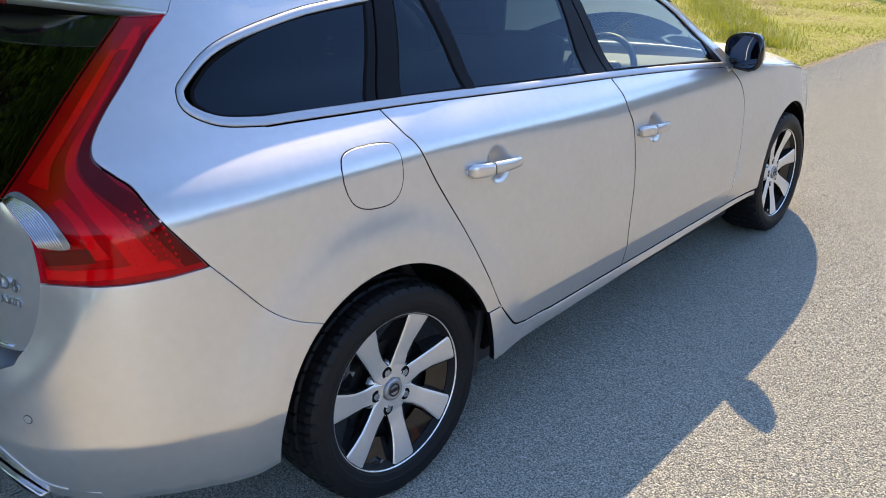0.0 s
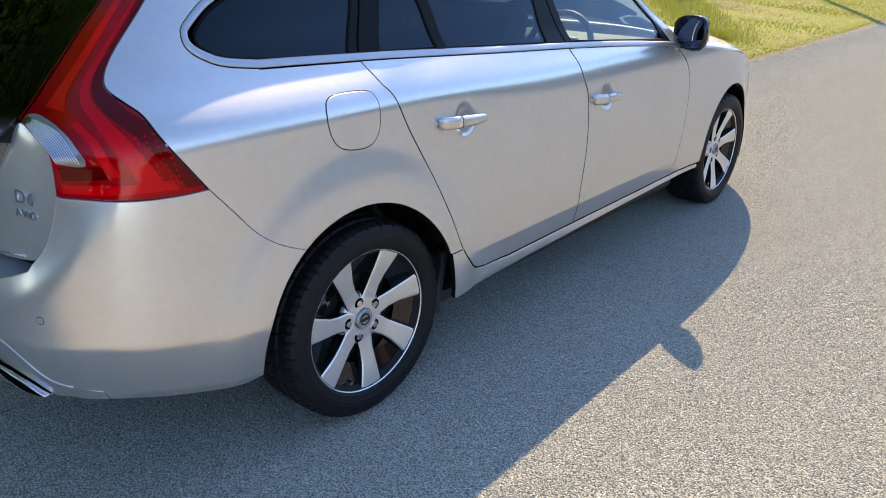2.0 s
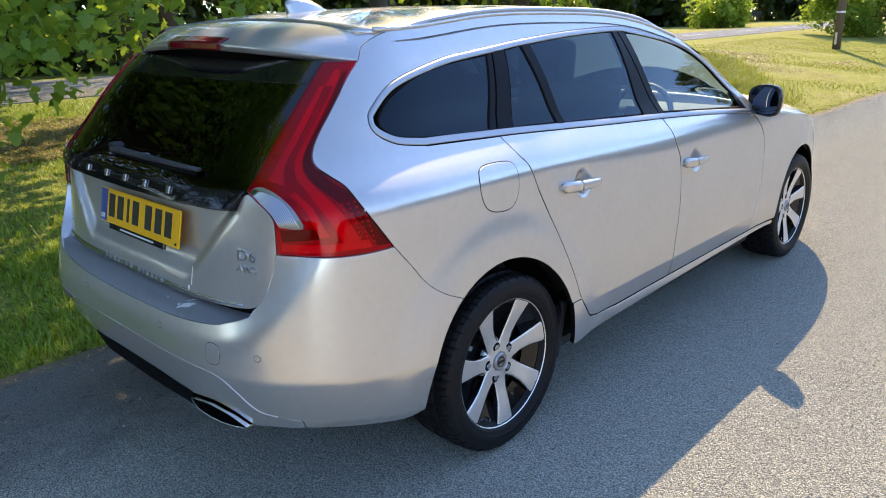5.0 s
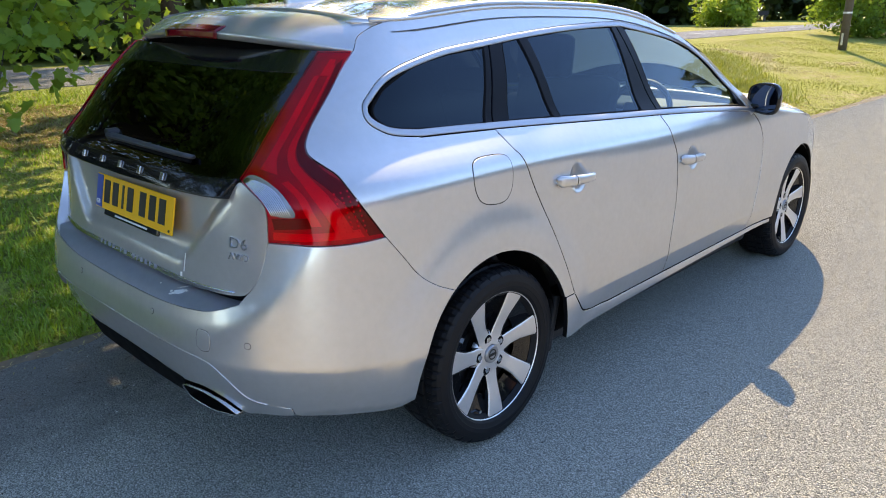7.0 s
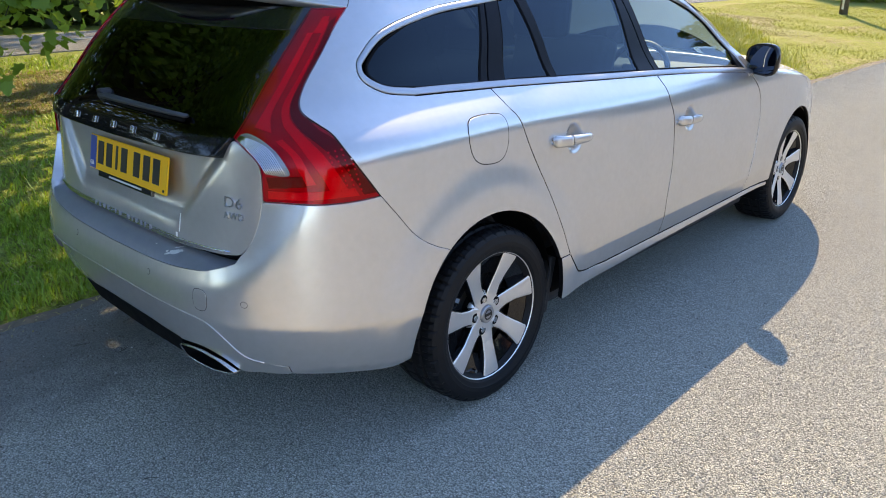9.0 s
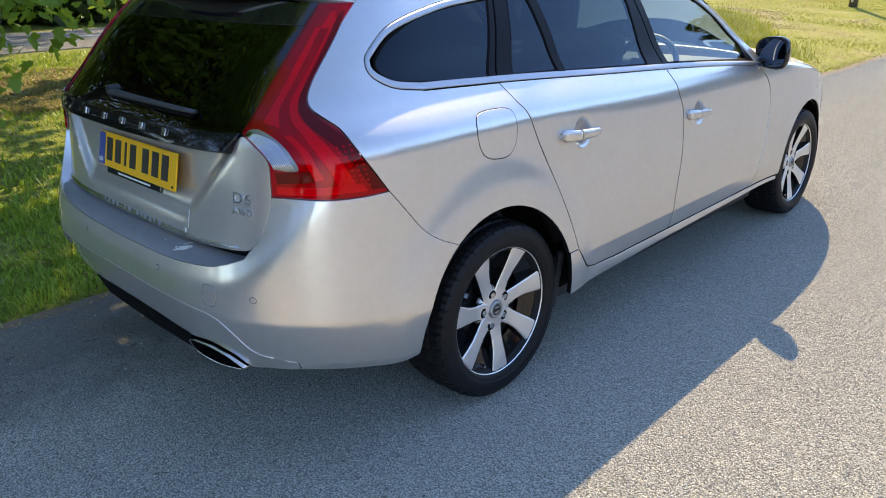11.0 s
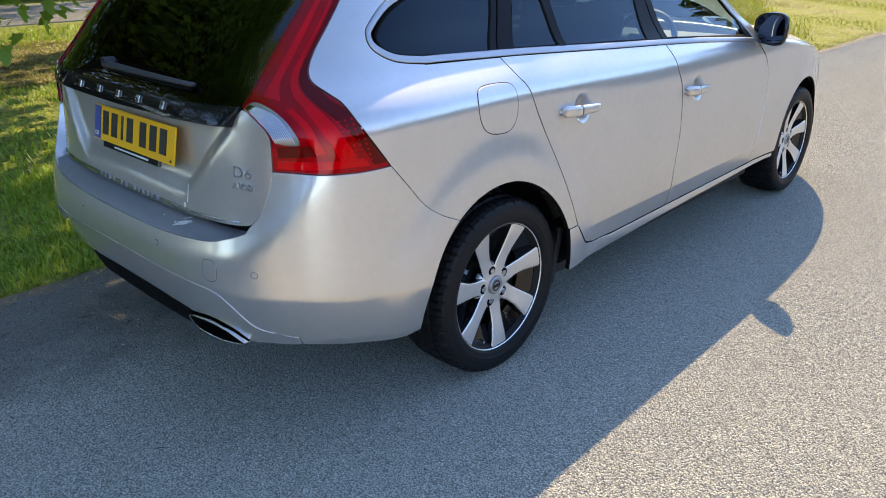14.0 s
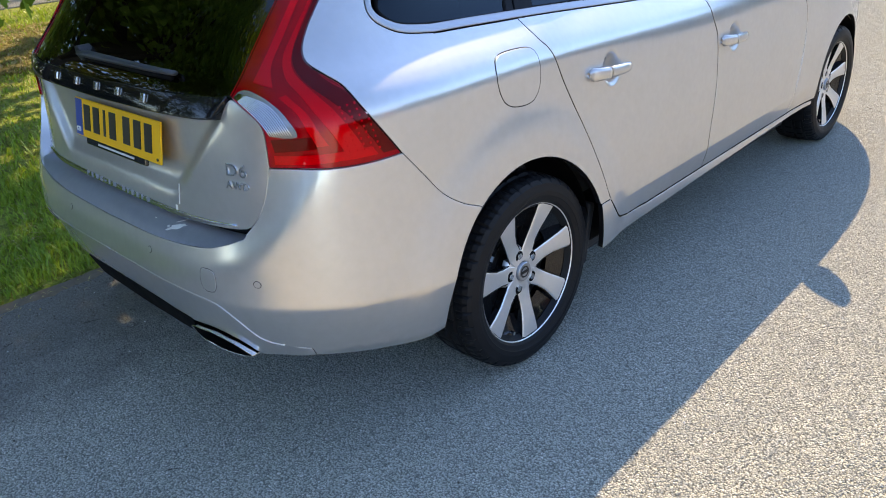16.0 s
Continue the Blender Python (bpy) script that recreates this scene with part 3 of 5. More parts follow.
    rng = np.random.default_rng(33)
    verts, faces = [], []
    for _ in range(1500):
        x, y, r = rng.uniform(-1.0, 3.4), rng.uniform(-1.8, 6.0), 0.0012 + 0.0038 * rng.uniform() ** 2.5
        n = len(verts)
        for k in range(5):
            a = 2 * math.pi * k / 5 + rng.uniform(-0.3, 0.3)
            verts.append((x + r * math.cos(a), y + r * math.sin(a), 0.0))
        verts.append((x, y, r * 0.9))
        faces += [(n + k, n + (k + 1) % 5, n + 5) for k in range(5)]
    tagged(mesh_ob("loose_grit", verts, faces, GRIT, smooth=False), "small pale stones scattered on the lane", "grit", kind="stuff")


loose_grit()


def litter():
    """Dark crumbs of soil and leaf, and a few thin twigs, lying on the lane."""
    rng = np.random.default_rng(34)
    verts, faces = [], []
    for i in range(1500):
        side = rng.uniform() < 0.8
        x, y = (rng.normal(-0.75, 0.42), rng.uniform(-2.2, 0.6)) if side else (rng.uniform(-0.9, 3.2), rng.uniform(-1.9, 5.0))
        if x < edge_at(y):
            continue
        long = i % 40 == 0
        a, l, w = rng.uniform(0, 6.283), rng.uniform(0.012, 0.03) if long else rng.uniform(0.0012, 0.0032), 0.0009 if long else rng.uniform(0.0009, 0.002)
        dx, dy = math.cos(a), math.sin(a)
        n = len(verts)
        for u, v in ((-l, -w), (l, -w), (l, w), (-l, w)):
            verts.append((x + dx * u - dy * v, y + dy * u + dx * v, 0.0))
        for u, v in ((-l, -w), (l, -w), (l, w), (-l, w)):
            verts.append((x + 0.7 * (dx * u - dy * v), y + 0.7 * (dy * u + dx * v), 2.2 * w))
        faces += [(n + 4, n + 5, n + 6, n + 7)] + [(n + k, n + (k + 1) % 4, n + 4 + (k + 1) % 4, n + 4 + k) for k in range(4)]
    tagged(mesh_ob("lane_litter", verts, faces, BARK, smooth=False), "dark crumbs of soil and thin twigs on the lane", "litter", kind="stuff")


litter()


# ---- trees, hedges and far things ----
LEAFSHAPE = [(0, 0), (0.16, 0.12), (0.42, 0.10), (0.34, 0.30), (0.50, 0.52), (0.26, 0.56), (0.22, 0.80), (0.0, 1.0),
             (-0.22, 0.80), (-0.26, 0.56), (-0.50, 0.52), (-0.34, 0.30), (-0.42, 0.10), (-0.16, 0.12)]
LEAFSIMPLE = [(0, 0), (0.34, 0.35), (0.2, 0.75), (0, 1), (-0.2, 0.75), (-0.34, 0.35)]


def leaf_mesh(name, centres, size, mat, shape, seed, droop=0.3):
    rng = np.random.default_rng(seed)
    C = np.array(centres)
    n, k = len(C), len(shape)
    S = np.array([(x, y, -0.35 * abs(x) ** 1.5 - 0.12 * y * y) for x, y in shape])
    a = rng.normal(size=(n, 3))
    a[:, 2] -= droop
    a /= np.linalg.norm(a, axis=1)[:, None]
    u = rng.normal(size=(n, 3))
    u[:, 2] *= 0.35
    u -= a * (u * a).sum(1)[:, None]
    u /= np.linalg.norm(u, axis=1)[:, None]
    w = np.cross(u, a)
    s = size * rng.uniform(0.6, 1.25, n)
    V = C[:, None, :] + s[:, None, None] * (S[None, :, 0:1] * u[:, None, :] + S[None, :, 1:2] * a[:, None, :] + S[None, :, 2:3] * w[:, None, :])
    verts = V.reshape(-1, 3)
    me = bpy.data.meshes.new(name)
    me.vertices.add(len(verts))
    me.vertices.foreach_set("co", verts.ravel())
    me.loops.add(n * k)
    me.loops.foreach_set("vertex_index", np.arange(n * k, dtype=np.int32))
    me.polygons.add(n)
    me.polygons.foreach_set("loop_start", np.arange(0, n * k, k, dtype=np.int32))
    me.update(calc_edges=True)
    me.materials.append(mat)
    return me


def clump_points(n, clumps, seed):
    """Points gathered in balls: (x, y, z, radius) each, denser near their shells."""
    rng = np.random.default_rng(seed)
    W = np.array([c[3] ** 2 for c in clumps])
    idx = rng.choice(len(clumps), n, p=W / W.sum())
    d = rng.normal(size=(n, 3))
    d /= np.linalg.norm(d, axis=1)[:, None]
    r = rng.uniform(0.15, 1.0, n) ** 0.5
    C = np.array(clumps)
    return C[idx, :3] + d * (r * C[idx, 3])[:, None] * np.array([1, 1, 0.8])


def tree(name, at_, height, spread, leaves, size, mat, seed, label, trunk_r=0.2, low=0.3, shape=LEAFSIMPLE, clumps_n=26):
    rng = np.random.default_rng(seed)
    root = tagged(empty(name, (0, 0, 0)), label, "tree")
    x, y, z = at_
    top = height * 0.7
    tube("trunk", [(x, y, z - 0.1), (x + 0.05, y, z + top * 0.3), (x - 0.05, y + 0.08, z + top * 0.65), (x, y, z + top)], trunk_r, BARK, root, 10, taper=0.35)
    clumps = []
    for i in range(clumps_n):
        a = i * 2.399 + rng.uniform(-0.4, 0.4)
        f = (i + 0.5) / clumps_n
        zz = z + height * (low + (0.97 - low) * f)
        prof = math.sin(math.pi * min(1, 0.18 + 0.8 * f)) ** 0.6
        rr = spread * prof * rng.uniform(0.35, 0.95)
        c = (x + rr * math.cos(a), y + rr * math.sin(a), zz, spread * rng.uniform(0.22, 0.40))
        clumps.append(c)
        if i % 2 == 0:
            m = Vector((x, y, z + top * (0.25 + 0.7 * f)))
            e = Vector(c[:3])
            tube("limb", [m, m.lerp(e, 0.5) + Vector((0, 0, 0.12 * rr)), e], trunk_r * 0.3, BARK, root, 6, taper=0.25)
    ob = new("crown", leaf_mesh("crown", clump_points(leaves, clumps, seed + 1), size, mat, shape, seed + 2))
    ob.parent = root
    return root


def bush(name, at_, sx, sy, sz, leaves, size, mat, seed, label, category="bush"):
    rng = np.random.default_rng(seed)
    x, y, z = at_
    clumps = [(x + sx * rng.uniform(-0.5, 0.5), y + sy * rng.uniform(-0.5, 0.5), z + sz * rng.uniform(0.04, 0.82), min(sx, sy, sz) * rng.uniform(0.22, 0.4)) for _ in range(30)]
    root = tagged(empty(name), label, category)
    for i in range(5):
        c = clumps[i]
        tube("stem", [(x + 0.2 * (c[0] - x), y + 0.2 * (c[1] - y), z - 0.05), (x + 0.6 * (c[0] - x), y + 0.6 * (c[1] - y), z + 0.5 * (c[2] - z)), c[:3]], 0.03, BARK, root, 5, taper=0.4)
    ob = new("foliage", leaf_mesh("foliage", clump_points(leaves, clumps, seed + 1), size, mat, LEAFSIMPLE, seed + 2))
    ob.parent = root
    return root


tree("maple_tree", (-9.2, -0.6, 0.5), 10.0, 3.9, 19000, 0.16, LEAF, 81, "broad green maple tree standing beside the main road", 0.22, 0.2, LEAFSHAPE, 40)
# unseen crowns placed for their shade; the maples' low boughs hang beside the car
tree("maple_tree", (-13.8, 6.2, 0.6), 13.0, 3.4, 3600, 0.25, LEAF, 16, "tall green maple tree beyond the main road", 0.26, 0.36, LEAFSIMPLE, 44)
tree("maple_tree", (-5.0, 4.7, 0.3), 9.0, 2.7, 2600, 0.19, LEAF, 71, "leafy young maple tree shading the verge", 0.14, 0.40, LEAFSHAPE, 32)
tree("maple_tree", (-6.6, 2.2, 0.45), 11.0, 2.5, 22000, 0.19, LEAF, 11, "broad green maple tree shading the verge", 0.16, 0.50, LEAFSHAPE, 40)
# out of view; added to block bright horizon from the tailgate
tree("maple_tree", (-12.5, -9.0, 0.6), 11.0, 5.0, 12000, 0.26, LEAF_SHADED, 26, "unseen dark maple tree added to darken the tailgate's reflection", 0.3, 0.1, LEAFSIMPLE, 40)
tree("maple_tree", (-6.2, -2.4, 0.4), 10.0, 3.9, 48000, 0.135, LEAF, 21, "broad green maple tree whose crown hangs over the parked car", 0.24, 0.40, LEAFSIMPLE, 46)
tree("maple_tree", (-3.9, -6.6, 0.3), 12.0, 4.3, 30000, 0.15, LEAF, 36, "tall green maple tree behind the parked car", 0.24, 0.36, LEAFSIMPLE, 42)
tree("maple_tree", (-6.8, 10.0, 0.5), 6.5, 2.6, 7000, 0.18, LEAF, 31, "green roadside maple tree beside the main road", 0.2, 0.25)


def bough(name, pts, leaves, spread, seed, label="leafy low maple bough hanging beside the car"):
    root = tagged(empty(name), label, "branch")
    tube("branch", pts, 0.007, BARK, root, 6, taper=0.25)
    rng = np.random.default_rng(seed)
    P = [Vector(p) for p in pts]
    cs = []
    for i in range(leaves):
        f = rng.uniform(0.15, 1.0) * (len(P) - 1)
        k = min(int(f), len(P) - 2)
        q = P[k].lerp(P[k + 1], f - k) + Vector(rng.normal(size=3)) * spread
        cs.append((q.x, q.y, q.z))
    ob = new("leaves", leaf_mesh("leaves", cs, 0.092, LEAF, LEAFSHAPE, seed + 1, 0.9))
    ob.parent = root


bough("maple_bough", [(-4.0, 1.2, 3.0), (-3.2, 0.4, 2.3), (-2.6, -0.1, 1.75), (-2.35, -0.35, 1.45)], 420, 0.19, 41)
bough("maple_bough", [(-5.2, 2.4, 3.2), (-4.5, 1.6, 2.4), (-4.0, 1.1, 1.8), (-3.8, 0.9, 1.35)], 320, 0.27, 47)
bough("maple_bough", [(-5.4, 1.2, 3.2), (-4.7, 0.6, 2.4), (-4.2, 0.1, 1.8), (-4.0, -0.1, 1.5)], 240, 0.25, 48)
bough("maple_bough", [(-4.4, 0.2, 2.9), (-3.5, -0.4, 2.0), (-2.9, -0.75, 1.4), (-2.7, -0.8, 1.05)], 220, 0.17, 42)
bough("maple_bough", [(-4.3, 2.2, 3.1), (-3.4, 1.3, 2.4), (-2.8, 0.7, 1.95), (-2.5, 0.5, 1.7)], 150, 0.16, 43)
bough("maple_bough", [(-4.4, 4.4, 3.2), (-3.4, 3.8, 2.7), (-2.7, 3.2, 2.3), (-2.3, 3.0, 2.1)], 220, 0.22, 45)
bough("maple_bough", [(-4.6, 2.0, 3.4), (-4.0, 1.0, 2.9), (-3.6, 0.2, 2.5), (-3.4, -0.2, 2.2)], 220, 0.24, 46)
bough("maple_bough", [(-4.2, 3.6, 3.0), (-3.2, 2.6, 2.5), (-2.5, 1.9, 2.1), (-2.2, 1.7, 1.9)], 150, 0.18, 44)

bough("maple_bough", [(-3.4, 1.6, 2.6), (-2.6, 0.8, 2.0), (-2.1, 0.2, 1.6), (-1.85, -0.22, 1.36)], 200, 0.12, 52)
bough("maple_bough", [(-3.6, 0.8, 2.4), (-2.8, 0.1, 1.9), (-2.3, -0.3, 1.5), (-2.05, -0.5, 1.28)], 200, 0.13, 53)
bough("maple_bough", [(-3.0, 2.6, 2.4), (-2.2, 1.6, 1.9), (-1.8, 0.9, 1.66), (-1.5, 0.55, 1.60)], 190, 0.10, 54)
bough("maple_bough", [(-3.2, 0.2, 2.2), (-2.7, -0.3, 1.5), (-2.2, -0.60, 1.0), (-2.0, -0.68, 0.78)], 36, 0.06, 55)

# boughs above the view, added to keep sun off roof and lane
bough("maple_bough", [(-4.8, 4.6, 4.3), (-3.8, 3.9, 4.9), (-3.0, 3.2, 5.1), (-2.3, 2.5, 5.0)], 700, 0.42, 56, "unseen high maple bough added to shade the car and lane")

bough("maple_bough", [(-4.6, 5.0, 4.5), (-3.4, 4.2, 5.0), (-2.6, 3.6, 5.0), (-1.95, 3.15, 5.0)], 900, 0.30, 58, "unseen high maple bough added to shade the car and lane")
bough("maple_bough", [(-5.0, 5.2, 4.2), (-4.1, 4.6, 4.8), (-3.5, 4.1, 5.1), (-2.9, 3.6, 5.2)], 480, 0.30, 57, "unseen high maple bough added to shade the car and lane")
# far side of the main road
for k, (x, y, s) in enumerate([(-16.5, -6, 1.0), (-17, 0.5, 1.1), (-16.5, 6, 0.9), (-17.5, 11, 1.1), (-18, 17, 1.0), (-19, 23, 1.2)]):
    bush("hedge_bush", (x, y, 0.6), 4.2 * s, 7.5, 5.0 * s, 8000, 0.34, LEAF_SHADED, 60 + 3 * k, "dense dark green roadside hedge in shade", "hedge")
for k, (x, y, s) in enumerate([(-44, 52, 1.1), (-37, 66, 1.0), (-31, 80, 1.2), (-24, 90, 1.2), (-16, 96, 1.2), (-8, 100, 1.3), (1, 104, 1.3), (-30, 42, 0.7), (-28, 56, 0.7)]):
    bush("wood_edge", (x, y, 0.6), 12 * s, 10, 12 * s, 9000, 0.9, LEAF_SHADED, 90 + 3 * k, "dark wood edge far behind the road", "hedge")
bush("garden_bush", (-6.6, 29.9, 0.6), 2.0, 2.4, 3.6, 4200, 0.17, LEAF, 120, "sunlit green bush beside the main road")
bush("garden_bush", (-5.2, 32.5, 0.6), 4.2, 3.2, 4.2, 5200, 0.2, LEAF_SHADED, 125, "dark green bush beyond the telegraph pole")
bush("garden_bush", (-2.0, 34.0, 0.5), 4.4, 3.2, 4.2, 5000, 0.2, LEAF_SHADED, 128, "dark green bush beyond the telegraph pole")
bush("roadside_bush", (-17.4, 43.5, 0.6), 2.7, 3.0, 2.5, 5200, 0.22, LEAF, 131, "rounded green bush on the far roadside")
# hedges out of view, added to block low sky from the car's paint
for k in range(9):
    bush("lane_hedge", (46.0 + 2.5 * math.sin(k * 1.7), -6.0 + 10.0 * k, 0.0), 6.0, 11.0, 7.2 + 1.4 * math.sin(k * 2.3), 5600, 0.6, LEAF_SHADED, 170 + 3 * k, "unseen dark hedge added to darken the paint's reflections", "hedge")
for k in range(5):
    bush("lane_hedge", (-6.0 + 7.5 * k, -24.0 + 1.5 * math.sin(k * 2.1), 0.0), 8.5, 4.5, 8.6 + 0.8 * math.sin(k * 1.3), 5200, 0.5, LEAF_SHADED, 210 + 3 * k, "unseen dark hedge added to darken the tailgate's reflections", "hedge")
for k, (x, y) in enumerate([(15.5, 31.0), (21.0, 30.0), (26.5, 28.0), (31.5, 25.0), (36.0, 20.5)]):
    bush("lane_hedge", (x, y, 0.0), 7.0, 4.5, 6.2 + 0.9 * math.sin(k * 1.9), 5200, 0.45, LEAF_SHADED, 240 + 3 * k, "unseen dark hedge added to dim low sky in the doors", "hedge")
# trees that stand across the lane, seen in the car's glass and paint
tree("oak_tree", (27.0, 50.0, 0.0), 9.0, 4.2, 6000, 0.32, LEAF_SHADED, 141, "dark oak tree across the lane", 0.3, 0.12)
tree("oak_tree", (43.0, 34.0, 0.0), 6.0, 3.4, 4500, 0.30, LEAF_SHADED, 151, "small dark oak tree across the lane", 0.25, 0.1)
tree("oak_tree", (13.4, 35.0, 0.0), 7.5, 3.6, 9000, 0.30, LEAF_SHADED, 166, "small dark oak tree beyond the lane", 0.25, 0.1)
tree("oak_tree", (8.8, 31.0, 0.0), 11.5, 4.8, 16000, 0.32, LEAF_SHADED, 161, "dark oak tree at the end of the lane", 0.25, 0.1)


def telegraph_pole():
    root = tagged(empty("telegraph_pole", (-4.6, 22.6, 0.3)), "grey weathered wooden telegraph pole on the green", "pole")
    tube("post", [(0, 0, -0.2), (0.06, 0, 3), (0.16, 0.05, 8.5)], 0.12, WOOD, root, 14, taper=0.8)
    part("foot_plate", box_bm(0.06, 0.012, 0.34, (0.0, -0.122, 0.35), 0.004), ALLOY, root, "small metal plate")
    part("band", cyl_bm(0.126, 0.05, (0.02, 0, 1.1), seg=16), ALLOY, root)


def bench():
    root = tagged(empty("bench", (-27.0, 73.0, 0.62)), "dark wooden bench on the far grass", "bench")
    for dx in (-0.7, 0.7):
        part("leg", box_bm(0.1, 0.45, 0.45, (dx, 0, 0.22), 0.01), WOOD, root)
    part("seat", box_bm(1.9, 0.45, 0.07, (0, 0, 0.48), 0.01), WOOD, root)
    part("backrest", box_bm(1.9, 0.06, 0.42, (0, 0.22, 0.78), 0.01), WOOD, root)


telegraph_pole()
bench()


def lathe(profile, seg, mod=None):
    """Verts and faces of a profile of (x, r) turned about the x axis."""
    verts, faces, n = [], [], len(profile)
    for i in range(seg):
        w = 2 * math.pi * i / seg
        for j, (x, r) in enumerate(profile):
            r2 = r - (mod(i, j) if mod else 0)
            verts.append((x, r2 * math.sin(w), r2 * math.cos(w)))
    for i in range(seg):
        k = (i + 1) % seg
        for j in range(n - 1):
            faces.append((i * n + j, i * n + j + 1, k * n + j + 1, k * n + j))
    return verts, faces


def house(place):
    root = tagged(empty("house"), "brown brick house with a red-brown tiled roof", "house")
    root.matrix_basis = place
    part("wall", box_bm(9, 7, 4.6, (0, 0, 2.3)), BRICK, root)
    bm = bmesh.new()
    pts = [(-4.9, -4, 4.5), (4.9, -4, 4.5), (4.9, 4, 4.5), (-4.9, 4, 4.5), (-4.9, 0, 6.9), (4.9, 0, 6.9)]
    v = [bm.verts.new(p) for p in pts]
    for f in ((0, 1, 5, 4), (2, 3, 4, 5), (0, 4, 3), (1, 2, 5), (3, 2, 1, 0)):
        bm.faces.new([v[i] for i in f])
    bmesh.ops.recalc_face_normals(bm, faces=bm.faces[:])
    part("roof", bm, ROOFTILE, root)
    for dx in (-2.6, 2.6):
        for z in (1.4, 3.4):
            w = part("window", box_bm(1.5, 0.12, 1.2, (dx, -3.5, z), 0.02), WHITEPAINT, root)
            part("pane", box_bm(1.3, 0.02, 1.0, (dx, -3.57, z)), GLOSSBLACK, w)


house(pose(44, 13, 0, 0, 0, 60))


# ---- the parked car ----
car = tagged(empty("estate_car"), "silver estate car with red tail lamps parked on asphalt", "car")
HALFPI = math.pi / 2

# outlines shared by neighbouring panels
ROOF_EDGE = [(-0.500, 1.356), (-0.448, 1.402), (-0.262, 1.440), (0.24, 1.470), (0.75, 1.474), (1.168, 1.452), (1.580, 1.349), (1.973, 1.088), (2.068, 0.984)]
LAMP_OUT = [(-0.500, 1.356), (-0.564, 1.306), (-0.638, 1.226), (-0.682, 1.174), (-0.704, 1.137), (-0.709, 1.112), (-0.698, 1.091), (-0.658, 1.066), (-0.621, 1.041), (-0.586, 0.993), (-0.546, 0.932), (-0.501, 0.863)]
LAMP_BOTTOM = [(-0.501, 0.863), (-0.574, 0.862), (-0.649, 0.865), (-0.747, 0.874), (-0.815, 0.876)]
LAMP_LOW_IN = [(-0.815, 0.876), (-0.813, 0.953), (-0.824, 0.982), (-0.858, 1.010), (-0.897, 1.036)]
LAMP_IN = [(-0.897, 1.036), (-0.872, 1.075), (-0.840, 1.131), (-0.786, 1.208), (-0.719, 1.284), (-0.644, 1.356)]
BELT = [(-0.297, 1.105), (0.100, 1.091), (0.644, 1.062), (1.131, 1.036), (1.886, 0.981), (1.991, 0.971)]
BAND_TOP = [(-0.297, 1.105), (-0.399, 1.117), (-0.454, 1.133), (-0.499, 1.159), (-0.514, 1.191), (-0.495, 1.227), (-0.379, 1.292), (-0.133, 1.336), (0.238, 1.372),
            (0.447, 1.390), (0.742, 1.408), (1.048, 1.416), (1.185, 1.405), (1.550, 1.337), (1.760, 1.238), (1.940, 1.078), (1.991, 0.971)]
DOOR_REAR = [(0.095, 1.088), (0.116, 1.030), (0.137, 0.999), (0.184, 0.895), (0.267, 0.741), (0.337, 0.580), (0.378, 0.473), (0.425, 0.405), (0.471, 0.360), (0.538, 0.340)]
B_SEAM = [(1.128, 1.036), (1.149, 0.936), (1.185, 0.847), (1.185, 0.673), (1.150, 0.473), (1.150, 0.330)]
FRONT_SEAM = [(2.005, 0.967), (2.114, 0.872), (2.151, 0.768), (2.124, 0.589), (2.082, 0.442), (2.064, 0.331)]
BUMPER_SEAM = [(-0.501, 0.863), (-0.450, 0.796), (-0.394, 0.724), (-0.336, 0.680), (-0.2637, 0.6470)]
GATE_EDGE = [(-0.815, 0.876), (-0.831, 0.813), (-0.855, 0.759), (-0.887, 0.723), (-0.919, 0.706)]
LEDGE = [(-0.899, 0.706), (-0.96, 0.682), (-1.04, 0.661), (-1.244, 0.642), (-HALFPI, 0.636)]
CREASE = [(-0.782, 0.399), (-0.835, 0.408), (-0.897, 0.425), (-0.957, 0.483), (-1.011, 0.518), (-1.11, 0.523), (-1.25, 0.522), (-HALFPI, 0.522)]


def belt_between(y0, y1, n=14, up=0.0):
    f = spline([p for p, _ in BELT], [z for _, z in BELT])
    return [(y0 + (y1 - y0) * i / n, f(y0 + (y1 - y0) * i / n) + up) for i in range(n + 1)]


S = through_points
# flank
panel("quarter_panel", outline(S(LAMP_OUT)[::-1], S(ROOF_EDGE), S(BAND_TOP)[::-1], belt_between(-0.297, 0.095, 8, -0.0015), S(DOOR_REAR[:7]),
                               [(0.385, 0.458), (0.329, 0.458)], arc(REAR_ARCH, 20, 123.8), S(BUMPER_SEAM)[::-1]), PAINT, car, both=True, step=0.024, gap=0.0008)
rear_doors = panel("rear_door", outline(S(DOOR_REAR), [(0.692, 0.329), (1.150, 0.330)], S(B_SEAM)[::-1], belt_between(1.138, 0.095, 14, 0.0018)), PAINT, car, both=True, step=0.0065)
front_doors = panel("front_door", outline([(1.150, 0.330), (2.064, 0.331)], S(FRONT_SEAM)[::-1], belt_between(2.021, 1.138, 14, 0.0018), S(B_SEAM)), PAINT, car, both=True, step=0.0065)
panel("front_wing", outline([(2.064, 0.331)], arc(FRONT_ARCH, 178, 8, 24), [at(3.19, 0.45), at(3.25, 0.62), at(3.30, 0.72), at(3.05, 0.83), at(2.7, 0.895), at(2.35, 0.94), (2.068, 0.981), (2.005, 0.967)], S(FRONT_SEAM)), PAINT, car, both=True)
panel("sill", outline([(0.329, 0.458), (0.385, 0.458)], S(DOOR_REAR[6:]), [(0.692, 0.329), (1.150, 0.330), (2.064, 0.331), (2.378, 0.334), (2.388, 0.318), (2.378, 0.307), (1.2, 0.292), (0.358, 0.274)]), PAINT, car, both=True)
for s in (1, -1):
